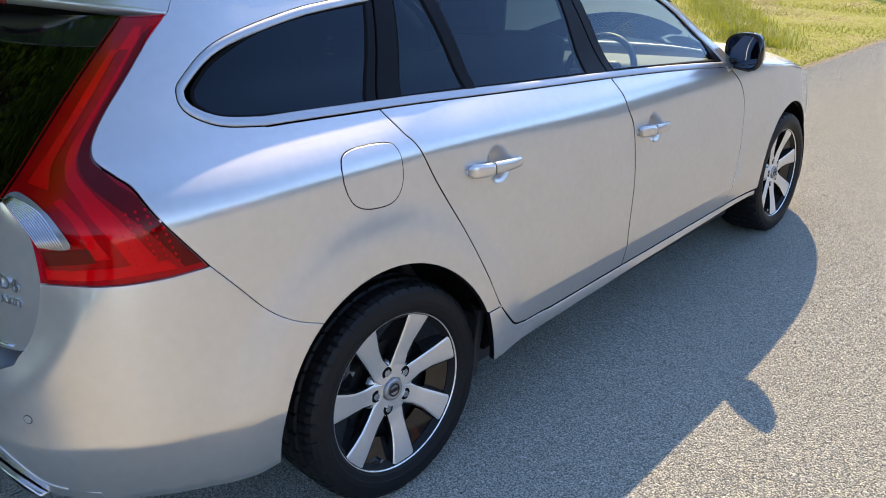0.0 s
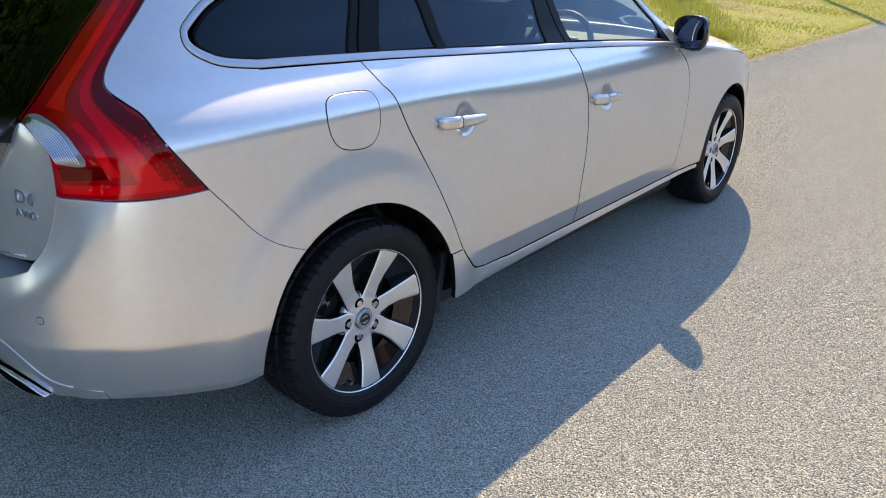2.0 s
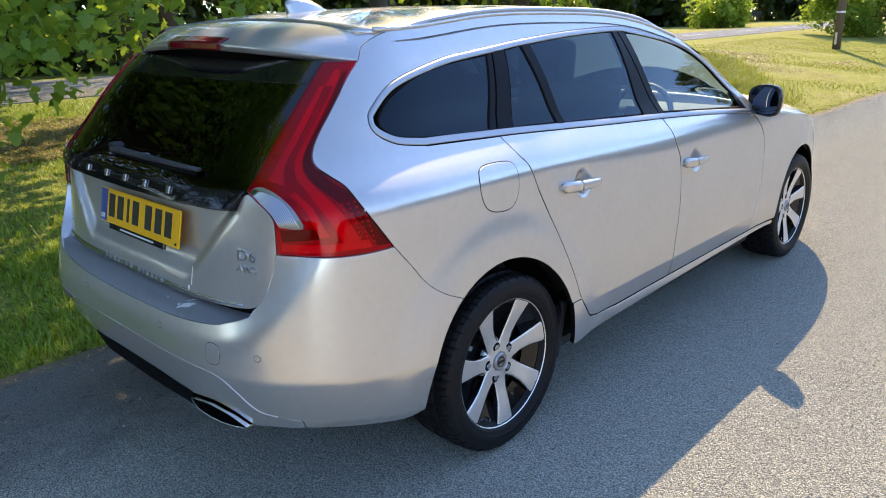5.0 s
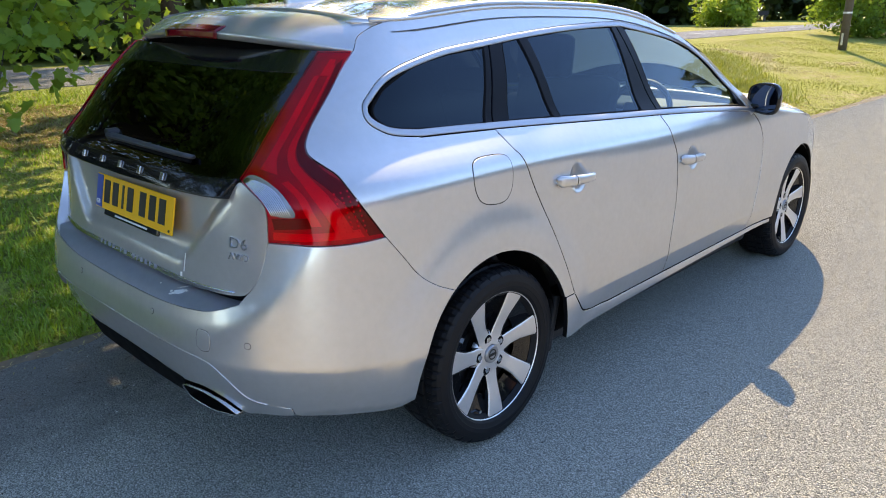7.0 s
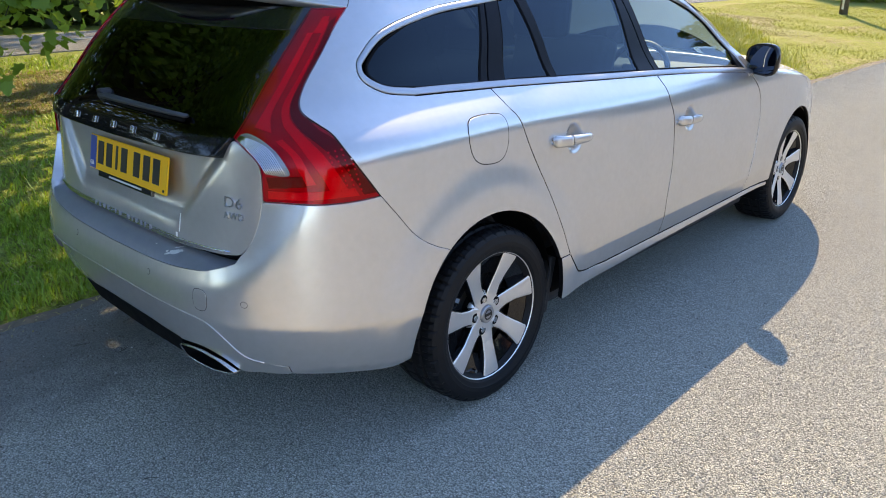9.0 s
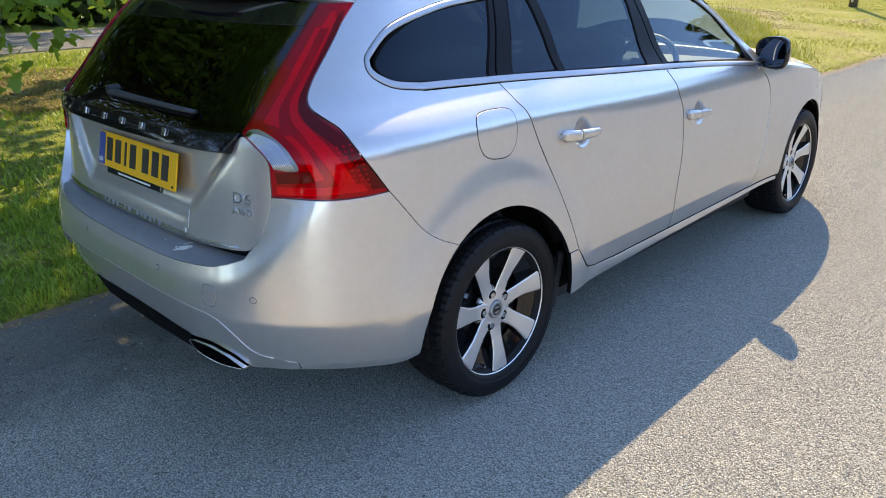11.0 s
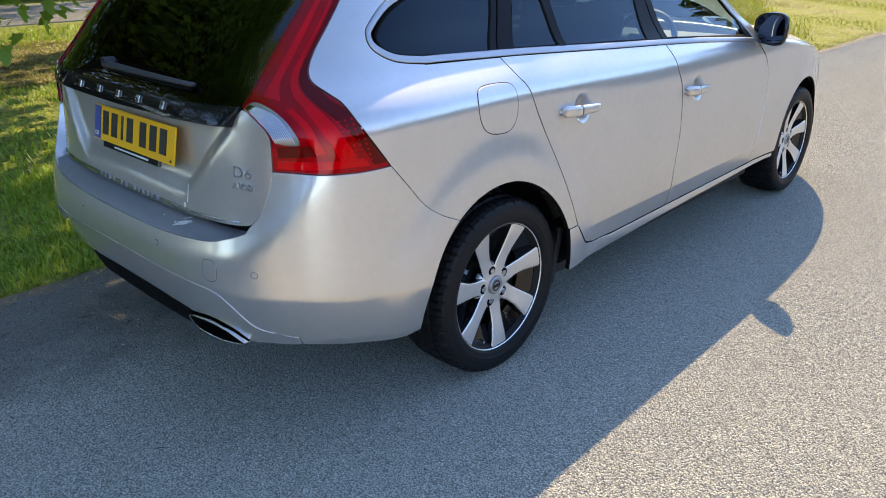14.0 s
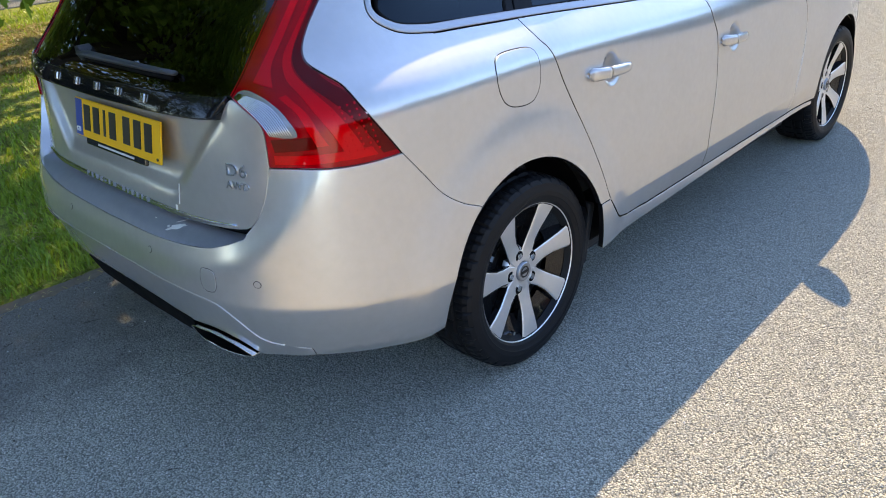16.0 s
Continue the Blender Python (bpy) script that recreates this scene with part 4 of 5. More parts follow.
    bm = box_bm(0.06, 1.95, 0.09, (s * 0.775, 1.37, 0.235), 0.02)
    part("sill_skirt", bm, PLASTIC, car)
    # hidden block added to stop sun leaking through the door seam
    part("sill_core", box_bm(0.10, 1.80, 0.14, (s * 0.80, 1.30, 0.335), 0.01), LINER, car)
# dark shell behind the gaps
panel("inner_shell", outline(arc(REAR_ARCH, 10, 140, grow=0.02), [(-0.40, 0.86), (-0.40, 1.08), (0.1, 1.085), (1.16, 1.028), (2.06, 0.958), (2.4, 0.80)], arc(FRONT_ARCH, 130, 178, 8, grow=0.02), [(2.2, 0.27), (0.45, 0.27)]),
      LINER, car, off=-0.024, rim=False, both=True, step=0.06)
panel("inner_shell", outline([(-0.45, 0.36), (-0.45, 1.30), (-2.69, 1.30), (-2.69, 0.36)]), LINER, car, off=-0.075, rim=False, step=0.06)
panel("inner_shell", outline([(-0.05, 1.10), (-0.52, 1.12), (-0.60, 1.30), (-0.45, 1.34), (-0.05, 1.34)][::-1]), LINER, car, off=-0.06, rim=False, both=True, step=0.06)

# rear bumper with its lower insert
BOTTOM = [(-0.478, 0.304), (-0.563, 0.318), (-0.678, 0.346), (-0.775, 0.368)]
right_run = S(BUMPER_SEAM)[::-1] + S(LAMP_BOTTOM) + S(GATE_EDGE[:4]) + S(LEDGE)
low_run = S(CREASE)[::-1] + S(BOTTOM)[::-1] + arc(REAR_ARCH, 183, 124.2, 13)
bumper = panel("rear_bumper", outline(right_run, flip(right_run), [(-math.pi - p, z) for p, z in reversed(low_run)], low_run), PAINT, car, depth=0.05, step=0.012, gap=0.0004, rnd=0.0022)
# bead added so that the bumper's crease shows a bright edge
for run in (S(CREASE)[7:], [(-math.pi - p, z) for p, z in S(CREASE)[7:]]):
    tube("bumper_lip", [skin(p, z + 0.003, 0.0005) for p, z in run], 0.0022, PAINT, bumper, 8, "thin bead added to catch light along the crease")


def tuck(p, z):
    """The lower insert stands a little behind the bumper's face and rolls under."""
    k = min(1.0, max(0.0, (min(-p, math.pi + p) - 0.80) / 0.09))
    return skin(p, z, -0.001 - k * (0.011 + 0.05 * max(0.0, 0.42 - z) ** 1.5))


INSERT_LOW = [(-0.7755, 0.367), (-0.86, 0.360), (-0.93, 0.346), (-0.985, 0.382), (-1.07, 0.399), (-1.20, 0.380), (-1.35, 0.392), (-HALFPI, 0.394)]
panel("bumper_insert", outline(S(CREASE), flip(S(CREASE)), flip(S(INSERT_LOW))[::-1], S(INSERT_LOW)[::-1]), PAINT, bumper, fn=tuck, gap=0.0015)
DIFF = S([(-1.19, 0.388), (-1.35, 0.392), (-HALFPI, 0.394)])
panel("diffuser", outline(DIFF, flip(DIFF), [(-1.95, 0.310), (-HALFPI, 0.298), (-1.19, 0.310)]), LINER, car, "gloss black diffuser below the bumper", fn=lambda p, z: skin(p, z, -0.010), gap=0.0, step=0.04)


def gate_tail(z):
    return spline([0.66, 0.72, 0.82, 0.90, 0.96, 1.04], [0.854, 0.843, 0.828, 0.818, 0.810, 0.803])(z)


def gate(p, z, off=0.0):
    a, b = half(z) - 0.01 + off, gate_tail(z) + off
    d = abs(-p - HALFPI)
    k = 1 / (1 + math.exp((d - 0.62 + 1.0 * max(0.0, 0.975 - z)) / 0.009))      # hollow round the plate
    v = 1 / (1 + math.exp((0.775 - z) / 0.012))
    b -= 0.024 * k * v
    c, w = math.cos(-p), math.sin(-p)
    r = (abs(c / a) ** NT + abs(w / b) ** NT) ** (-1 / NT)
    return Vector((r * c, -r * w, z))


GATE_TOP = [(-0.815, 0.877), (-0.816, 0.95), (-0.827, 0.979), (-0.86, 1.009), (-0.899, 1.030), (-0.945, 0.982), (-1.0, 0.976), (-1.215, 0.972), (-HALFPI, 0.968)]
GATE_LOW = [(-0.815, 0.877), (-0.830, 0.814), (-0.852, 0.762), (-0.883, 0.722), (-0.93, 0.706), (-1.1, 0.697), (-1.3, 0.693), (-HALFPI, 0.692)]
tg = outline(S(GATE_LOW), flip(S(GATE_LOW)), flip(S(GATE_TOP))[::-1], S(GATE_TOP)[::-1])
def frame_on(fn, p, z, off=0.001):
    """A pose on a surface: x to the right, y up, z outwards."""
    e = 1e-3
    n = (fn(p + e, z) - fn(p - e, z)).cross(fn(p, z + e) - fn(p, z - e)).normalized()
    x = Vector((0, 0, 1)).cross(n).normalized()
    y = n.cross(x)
    m = Matrix((x, y, n)).transposed().to_4x4()
    m.translation = fn(p, z) + n * off
    return m


tailgate = panel("tailgate", tg, PAINT, car, fn=gate, step=0.011, depth=0.03)


# ledge on top of the bumper, below the tailgate
def ledge(u, v):
    p = -0.90 - u * (math.pi - 1.80)
    q = p if p > -HALFPI else -math.pi - p
    zl = spline([x for x, _ in reversed(LEDGE)], [z for _, z in reversed(LEDGE)])(q)
    a = skin(p, zl, -0.003)
    b = gate(p, 0.697, -0.03)
    w = v ** 0.8
    return Vector((a.x + (b.x - a.x) * v, a.y + (b.y - a.y) * v, a.z - 0.004 + (b.z - 0.012 - a.z) * math.sin(w * HALFPI)))


grid_ob("bumper_ledge", ledge, 60, 8, LEDGEMAT, bumper, "scuffed silver loading ledge", up=False)
panel("chrome_strip", outline(S([(-0.93, 0.722), (-1.1, 0.716), (-1.3, 0.714), (-HALFPI, 0.713)]), flip(S([(-0.93, 0.722), (-1.1, 0.716), (-1.3, 0.714), (-HALFPI, 0.713)])),
                              flip(S([(-0.93, 0.716), (-1.1, 0.702), (-1.3, 0.699), (-HALFPI, 0.698)]))[::-1], S([(-0.93, 0.716), (-1.1, 0.702), (-1.3, 0.699), (-HALFPI, 0.698)])[::-1]),
      CHROME, tailgate, "chrome strip along the lower edge", fn=gate, off=0.006, gap=0.0, rnd=0.003, depth=0.01)
trim_top = S([(-0.899, 1.036), (-1.0, 1.034), (-1.2, 1.030), (-HALFPI, 1.026)])
trim_low = S([(-0.945, 0.986), (-1.0, 0.980), (-1.215, 0.976), (-HALFPI, 0.972)])
gate_trim = panel("tailgate_trim", outline(trim_top, flip(trim_top), flip(trim_low)[::-1], trim_low[::-1]), GLOSSBLACK, tailgate, "gloss black strip with raised chrome shapes", off=0.003, gap=0.001, rnd=0.003, depth=0.03)
# raised chrome shapes on the strip
for i, x in enumerate((-0.27, -0.135, 0.0, 0.135, 0.27)):
    p = -HALFPI + math.asin(x / 0.82)
    part("chrome_shape", box_bm(0.022, 0.024, 0.006, (0, 0, 0), 0.0025), CHROME, gate_trim, place=frame_on(skin, p, 1.005, 0.005))
glass_low = trim_top
glass = S(LAMP_IN)
rear_glass = panel("rear_window", outline(glass, flip(glass), flip(glass_low)[::-1], glass_low[::-1]), GLASS_REAR, car, "dark tinted rear window", rim=False, gap=-0.002, off=-0.005, step=0.03)

# black sheet painting the spoiler's shade and reflection onto the glass
SPOILER_SHADE = [(-0.655, 1.350), (-0.710, 1.298)]
panel("window_frit", outline(SPOILER_SHADE, flip(SPOILER_SHADE)), GLOSSBLACK, rear_glass, "black band painting the spoiler's shade on the window", off=-0.0035, gap=0.0, rnd=0.0005, depth=0.004, step=0.03)

# tail lamps
LB = S(LAMP_OUT) + S(LAMP_BOTTOM) + S(LAMP_LOW_IN) + S(LAMP_IN)
lamps = panel("tail_lamp", outline(LB), LENS_RED, car, "tall red tail lamp", both=True, depth=0.006, step=0.016, off=0.002)
STRIP = [(-0.592, 1.322), (-0.671, 1.228), (-0.727, 1.160), (-0.760, 1.112), (-0.756, 1.070), (-0.722, 1.034), (-0.690, 0.990), (-0.662, 0.944), (-0.640, 0.900)]
STRIP2 = [(-0.580, 1.322), (-0.659, 1.228), (-0.711, 1.160), (-0.737, 1.112), (-0.733, 1.080), (-0.698, 1.046), (-0.655, 1.004), (-0.620, 0.952), (-0.592, 0.900)]
INNER_IN = [(-0.668, 1.292), (-0.722, 1.230), (-0.778, 1.155), (-0.822, 1.090), (-0.838, 1.064)]
INNER_OUT = [(-0.648, 1.292), (-0.702, 1.225), (-0.756, 1.150), (-0.790, 1.095), (-0.786, 1.052)]
BANDIN = [(-0.545, 1.338), (-0.618, 1.245), (-0.668, 1.180), (-0.694, 1.136), (-0.700, 1.110), (-0.690, 1.086), (-0.655, 1.057), (-0.617, 1.032), (-0.582, 0.984), (-0.545, 0.929), (-0.509, 0.875)]
BANDIN2 = [(-0.578, 1.322), (-0.655, 1.230), (-0.706, 1.165), (-0.735, 1.120), (-0.732, 1.085), (-0.700, 1.052), (-0.655, 1.018), (-0.615, 0.978), (-0.578, 0.928), (-0.548, 0.876)]
REV = [(-0.883, 1.034), (-0.867, 1.046), (-0.841, 1.047), (-0.798, 1.029), (-0.760, 0.997), (-0.738, 0.949), (-0.797, 0.953), (-0.809, 0.974), (-0.843, 1.006)]
REV_L = (spline([0, 0.4, 0.8, 1], [-0.882, -0.845, -0.814, -0.802]), spline([0, 0.4, 0.8, 1], [1.034, 1.006, 0.974, 0.953]))
REV_R = (spline([0, 0.4, 0.75, 1], [-0.868, -0.802, -0.765, -0.744]), spline([0, 0.4, 0.75, 1], [1.043, 1.026, 0.993, 0.951]))
for k, l in enumerate(lamps):
    m = k == 1
    for nm, poly, mat, lab, d in (("lamp_bucket", outline(LB), GLOSSBLACK, "black lamp bucket", -0.0095),
                                  ("lamp_housing", inset(outline(LB), 0.001), LAMP_MID, "red lit lamp inside", -0.0075),
                                  ("outer_band", outline(S(BANDIN), S(BANDIN2)[::-1]), LAMP_DARK, "maroon outer band", -0.0045),
                                  ("light_guide", outline(S(STRIP), S(STRIP2)[::-1]), LAMP_LIGHT, "bright red light guide", -0.0035),
                                  ("upper_reflector", outline([(-0.600, 1.335), (-0.575, 1.335), (-0.615, 1.290), (-0.650, 1.290)]), LAMP_LIGHT, "bright red reflector", -0.0038),
                                  ("inner_reflector", outline(S(INNER_IN), S(INNER_OUT)[::-1]), LAMP_LIGHT, "bright red inner strip", -0.0036),
                                  ("stop_reflector", outline(S([(-0.775, 1.035), (-0.735, 1.000), (-0.715, 0.955), (-0.700, 0.920)]), [(-0.672, 0.920)], S([(-0.690, 0.955), (-0.712, 1.000), (-0.755, 1.040)])), LAMP_LIGHT, "bright red stop reflector", -0.0036),
                                  ("indicator_lens", outline([(-0.560, 0.876), (-0.800, 0.885), (-0.800, 0.907), (-0.575, 0.900)]), LAMP_LIGHT, "bright red lower lens", -0.0034),
                                  ("fog_lens", outline([(-0.698, 0.916), (-0.796, 0.913), (-0.801, 0.944), (-0.708, 0.945)]), LAMP_DARK, "dark red lens", -0.0025),
                                  ("reversing_lens", outline(S(REV + REV[:1])), CLEARLENS, "clear ribbed reversing lens", 0.0026)):
        a = panel(nm, poly, mat, l, lab, off=d, rnd=0.0012, gap=0.0005, depth=0.03 if d == -0.0095 else 0.0015, step=0.012, both=m)
        if m:
            bpy.data.objects.remove(a[0])
    # rows of small facets
    for row in range(5):
        for col in range(9):
            f, g = row / 4, col / 8
            v = frame_on(skin, -0.655 + 0.070 * f + 0.028 * g, 1.000 - 0.100 * g + 0.008 * f - 0.015 * f * g, -0.0030)
            if m:
                c = v.translation.copy()
                n = Vector((-v.col[2].x, v.col[2].y, v.col[2].z))
                v = Matrix.Translation((-c.x, c.y, c.z)) @ n.to_track_quat("Z", "Y").to_matrix().to_4x4()
            part("facet", box_bm(0.006, 0.006, 0.003, (0, 0, 0), 0.0012, 1), LAMP_LIGHT, l, place=v)
    # ribs of the reversing lens
    for q in range(1, 11):
        pts = []
        for t in range(9):
            f = t / 8
            lp, lz = REV_L[0](f), REV_L[1](f)
            rp, rz = REV_R[0](f), REV_R[1](f)
            v = skin(lp + (rp - lp) * q / 11, lz + (rz - lz) * q / 11, 0.0030)
            pts.append(Vector((-v.x, v.y, v.z)) if m else v)
        tube("lens_rib", pts, 0.0017, CHROME, l, 5)

# window band: trim, pillars and panes
BAND = outline(S(BAND_TOP), belt_between(2.021, -0.297, 40))


def ring(name, poly, w, mat, off=0.003, depth=0.012, both=True, label=""):
    outer, mid1, mid2, inner = inset(poly, 0.001), inset(poly, 0.004), inset(poly, w - 0.003), inset(poly, w)
    n = len(poly)
    verts = []
    for r, o in ((outer, off - depth), (outer, off - 0.002), (mid1, off), (mid2, off), (inner, off - 0.003), (inner, off - depth)):
        verts += [skin(p, z, o) for p, z in r]
    faces = [(k * n + i, k * n + (i + 1) % n, (k + 1) * n + (i + 1) % n, (k + 1) * n + i) for k in range(5) for i in range(n)]
    mesh_ob(name, verts, faces, mat, car, label)
    if both:
        mesh_ob(name, [Vector((-v.x, v.y, v.z)) for v in verts], [tuple(reversed(f)) for f in faces], mat, car, label)


ring("window_trim", BAND, 0.020, SATIN, label="satin silver trim round the side windows")
PANES = [
    ("quarter_window", outline(S([(0.191, 1.345), (0.017, 1.332), (-0.219, 1.306), (-0.390, 1.257), (-0.457, 1.215), (-0.476, 1.188), (-0.461, 1.162), (-0.402, 1.137), (-0.245, 1.122), (0.064, 1.110)])), GLASS_DARK, "dark privacy glass"),
    ("door_quarter_light", outline([(0.298, 1.357), (0.392, 1.368), (0.426, 1.095), (0.187, 1.106)]), GLASS_DARK, "dark privacy glass"),
    ("rear_door_window", outline(S([(0.449, 1.372), (0.742, 1.390), (1.039, 1.396)]), [(1.008, 1.064), (0.471, 1.091)]), GLASS_TINT, "tinted door glass"),
    ("front_door_window", outline(S([(1.135, 1.388), (1.283, 1.373), (1.538, 1.319), (1.745, 1.222), (1.902, 1.083)]), [(1.904, 1.007), (1.172, 1.056)]), GLASS_CLEAR, "clear door glass"),
]
for nm, poly, mat, lab in PANES:
    for ob in panel(nm, poly, mat, car, lab, off=-0.004, gap=0.0, rim=False, both=True, step=0.03):
        ob.visible_shadow = mat in (GLASS_DARK, GLASS_REAR)
PILLARS = [
    ("rear_pillar", outline([(0.193, 1.350), (0.221, 1.354), (0.101, 1.108), (0.066, 1.110)]), 0.0),
    ("door_pillar", outline([(0.225, 1.354), (0.296, 1.362), (0.184, 1.100), (0.105, 1.108)]), 0.0),
    ("window_divider", outline([(0.395, 1.372), (0.447, 1.377), (0.468, 1.087), (0.429, 1.090)]), 0.001),
    ("door_pillar", outline([(1.041, 1.397), (1.078, 1.398), (1.125, 1.056), (1.009, 1.062)]), 0.0),
    ("centre_pillar", outline([(1.083, 1.398), (1.133, 1.393), (1.169, 1.054), (1.130, 1.056)]), 0.0),
    ("mirror_sail", outline([(1.902, 1.085), (1.933, 1.059), (1.975, 0.992), (1.902, 0.999)]), 0.0),
]
for nm, poly, o in PILLARS:
    panel(nm, poly, PILLAR, car, "gloss black pillar", off=o, gap=0.001, rnd=0.002, both=True, step=0.04)
# rubber seals round the panes
for _, poly, _, _ in PANES:
    ring("window_seal", inset(poly, -0.006), 0.010, LINER, off=-0.001, depth=0.012)

# roof, windscreen and bonnet
edge_z = spline([p for p, _ in ROOF_EDGE], [z for _, z in ROOF_EDGE])
roof_mid = spline([-0.30, -0.10, 0.40, 0.90, 1.35, 1.70], [1.470, 1.490, 1.510, 1.512, 1.490, 1.445])


def roof_fn(u, v):
    y = -0.28 + v * 1.92
    t = 2 * u - 1
    pe = at(y, edge_z(y))[0] if y < 0 else y
    e = skin(pe, edge_z(max(-0.262, y)))
    ye = e.y
    zc = roof_mid(y)
    k = abs(t) ** 2.4
    return Vector((e.x * t, y + (ye - y) * abs(t) ** 4, zc - (zc - e.z) * k))


roof = grid_ob("roof", roof_fn, 32, 40, PAINT, car, thick=0.02)
grid_ob("headliner", lambda u, v: roof_fn(u, v) * 1.0 + Vector(((2 * u - 1) * 0.03, 0, -0.035)), 16, 20, TRIMGREY, car, "pale grey headliner", up=False)


def screen_fn(u, v):
    t = 2 * u - 1
    ye = 1.63 + 0.53 * v
    e = skin(min(ye, 2.14), edge_z(ye))
    yc, zc = 1.68 + 0.80 * v, 1.450 - 0.45 * v
    k = abs(t) ** 2.2
    return Vector((e.x * t, yc + (ye - yc) * k, zc + (e.z - zc) * k))


ws = grid_ob("windscreen", screen_fn, 24, 16, GLASS_CLEAR, car, "clear windscreen")
ws.visible_shadow = False


def bonnet_fn(u, v):
    t = 2 * u - 1
    ys = 2.16 + 1.16 * v
    zt = spline([2.1, 2.35, 2.7, 3.05, 3.32], [0.972, 0.94, 0.895, 0.83, 0.72])(ys)
    e = skin(*at(ys, zt))
    yc = 2.46 + 1.17 * v
    zc = 0.995 - 0.05 * v - 0.20 * v ** 4
    k = abs(t) ** 3
    return Vector((e.x * t * 0.995, yc + (e.y - yc) * k, zc + (e.z - zc) * k))


grid_ob("bonnet", bonnet_fn, 24, 20, PAINT, car, thick=0.015)
fp = [at(3.19, 0.45), at(3.25, 0.62), at(3.30, 0.72)]
NOSE_R = [(p, z) for p, z in fp]
nose_poly = NOSE_R + [(YF + HALFPI, 0.76), (2 * YF + math.pi - NOSE_R[2][0], 0.72), (2 * YF + math.pi - NOSE_R[1][0], 0.62), (2 * YF + math.pi - NOSE_R[0][0], 0.45), (2 * YF + math.pi - NOSE_R[0][0] + 0.02, 0.24), (NOSE_R[0][0] - 0.02, 0.24)]
front_bumper = panel("front_bumper", outline(nose_poly), PAINT, car, step=0.04)
panel("grille", outline([(YF + HALFPI - 0.30, 0.42), (YF + HALFPI + 0.30, 0.42), (YF + HALFPI + 0.30, 0.66), (YF + HALFPI - 0.30, 0.66)]), GLOSSBLACK, front_bumper, "black front grille", off=0.004, step=0.05)
for s in (1, -1):
    q = YF + HALFPI + s * 0.48
    panel("headlight", outline([(q - 0.20, 0.60), (q + 0.20, 0.60), (q + 0.18, 0.72), (q - 0.18, 0.72)]), CLEARLENS, front_bumper, "clear headlight lens", off=0.001, step=0.04)


# spoiler with the high brake light
SPOIL_RUN = S(ROOF_EDGE)[:13]


def spoil_end(v):
    """The quarter panel's edge beside the spoiler, from its front to its lip."""
    f = (1 - min(1.0, v / 0.75)) * 11.999
    i = int(f)
    (p0, z0), (p1, z1) = SPOIL_RUN[i], SPOIL_RUN[i + 1]
    return skin(p0 + (p1 - p0) * (f - i), z0 + (z1 - z0) * (f - i), -0.002)


def spoil(u, v):
    t = 2 * u - 1
    e = spoil_end(v)
    g = spoil_form(1.0, min(v, 0.75))
    d = (e - g) * abs(t) ** 7
    return spoil_form(u, v) + Vector((d.x * (1 if t > 0 else -1), d.y, d.z))


def spoil_form(u, v):
    t = 2 * u - 1
    k = t * t
    a = Vector((0.600 * t, -0.288 + 0.015 * k, 1.468 - 0.030 * k - 0.026 * k ** 4))
    b = Vector((0.600 * t, -0.495 + 0.125 * k, 1.403 - 0.045 * k))
    if v <= 0.75:
        f = v / 0.75
        return a.lerp(b, f) + Vector((0, 0, 0.010 * math.sin(math.pi * f)))
    f = (v - 0.75) / 0.25
    return b + Vector((0, 0.012 + 0.10 * max(0, f - 0.5) - 0.012 * math.cos(f * math.pi), -0.022 * min(1, 2 * f)))


spoiler = grid_ob("roof_spoiler", spoil, 40, 24, PAINT, car, up=False)
for s in (1, -1):
    # cheek between spoiler, lamp and roof
    vs = [spoil(0.5 + s * 0.5, v / 10) for v in range(0, 9)]
    ws_ = [Vector((v.x - s * 0.03, v.y + 0.02, v.z - 0.05)) for v in vs]
    n = len(vs)
    mesh_ob("spoiler_cheek", vs + ws_, [(i, i + 1, n + i + 1, n + i) for i in range(n - 1)], PAINT, spoiler)


def brake(u, v):
    x = -0.155 + 0.31 * u
    t = x / 0.60
    b = spoil((t + 1) / 2, 0.75)
    a = spoil((t + 1) / 2, 0.62)
    if v < 0.6:
        return a.lerp(b, v / 0.6) + Vector((0, -0.003, 0.004))
    return b + Vector((0, -0.006, 0.004 - 0.024 * (v - 0.6) / 0.4))


grid_ob("brake_light", brake, 16, 10, RED, spoiler, "red high brake light", thick=0.004, up=False)


def under(u, v):
    t = 2 * u - 1
    b = spoil(u, 1.0)
    g = skin(-HALFPI + t * 0.92, 1.335, -0.006)
    return b.lerp(Vector((b.x * 0.97, g.y + 0.06, 1.335)), v)


grid_ob("spoiler_underside", under, 24, 4, LINER, spoiler, "black underside")

# moulding over the roof joint, roof rails and aerial
for s in (1, -1):
    run = [skin(y if y >= 0 else at(y, edge_z(y))[0], edge_z(y), 0.0005) for y in [-0.24 + 1.80 * i / 40 for i in range(41)]]
    tube("roof_moulding", [Vector((s * v.x, v.y, v.z)) for v in run], 0.0075, PAINT, car, 8)
for s in (1, -1):
    pts = []
    for i in range(25):
        y = -0.20 + 1.72 * i / 24
        e = skin(y if y >= 0 else at(y, edge_z(y))[0], edge_z(y))
        lift = 0.024 * min(1, i / 2.5, (24 - i) / 2.5)
        pts.append((s * (e.x - 0.010), y, e.z + lift - 0.012))
    tube("roof_rail", pts, 0.016, SATIN, car, 10, "satin silver roof rail", flat=0.75)
fin_v = []
for i in range(9):
    f = i / 8
    y = 0.10 - 0.20 * f
    for x, h in ((-0.028, 0), (-0.012, 0.7), (0, 1), (0.012, 0.7), (0.028, 0)):
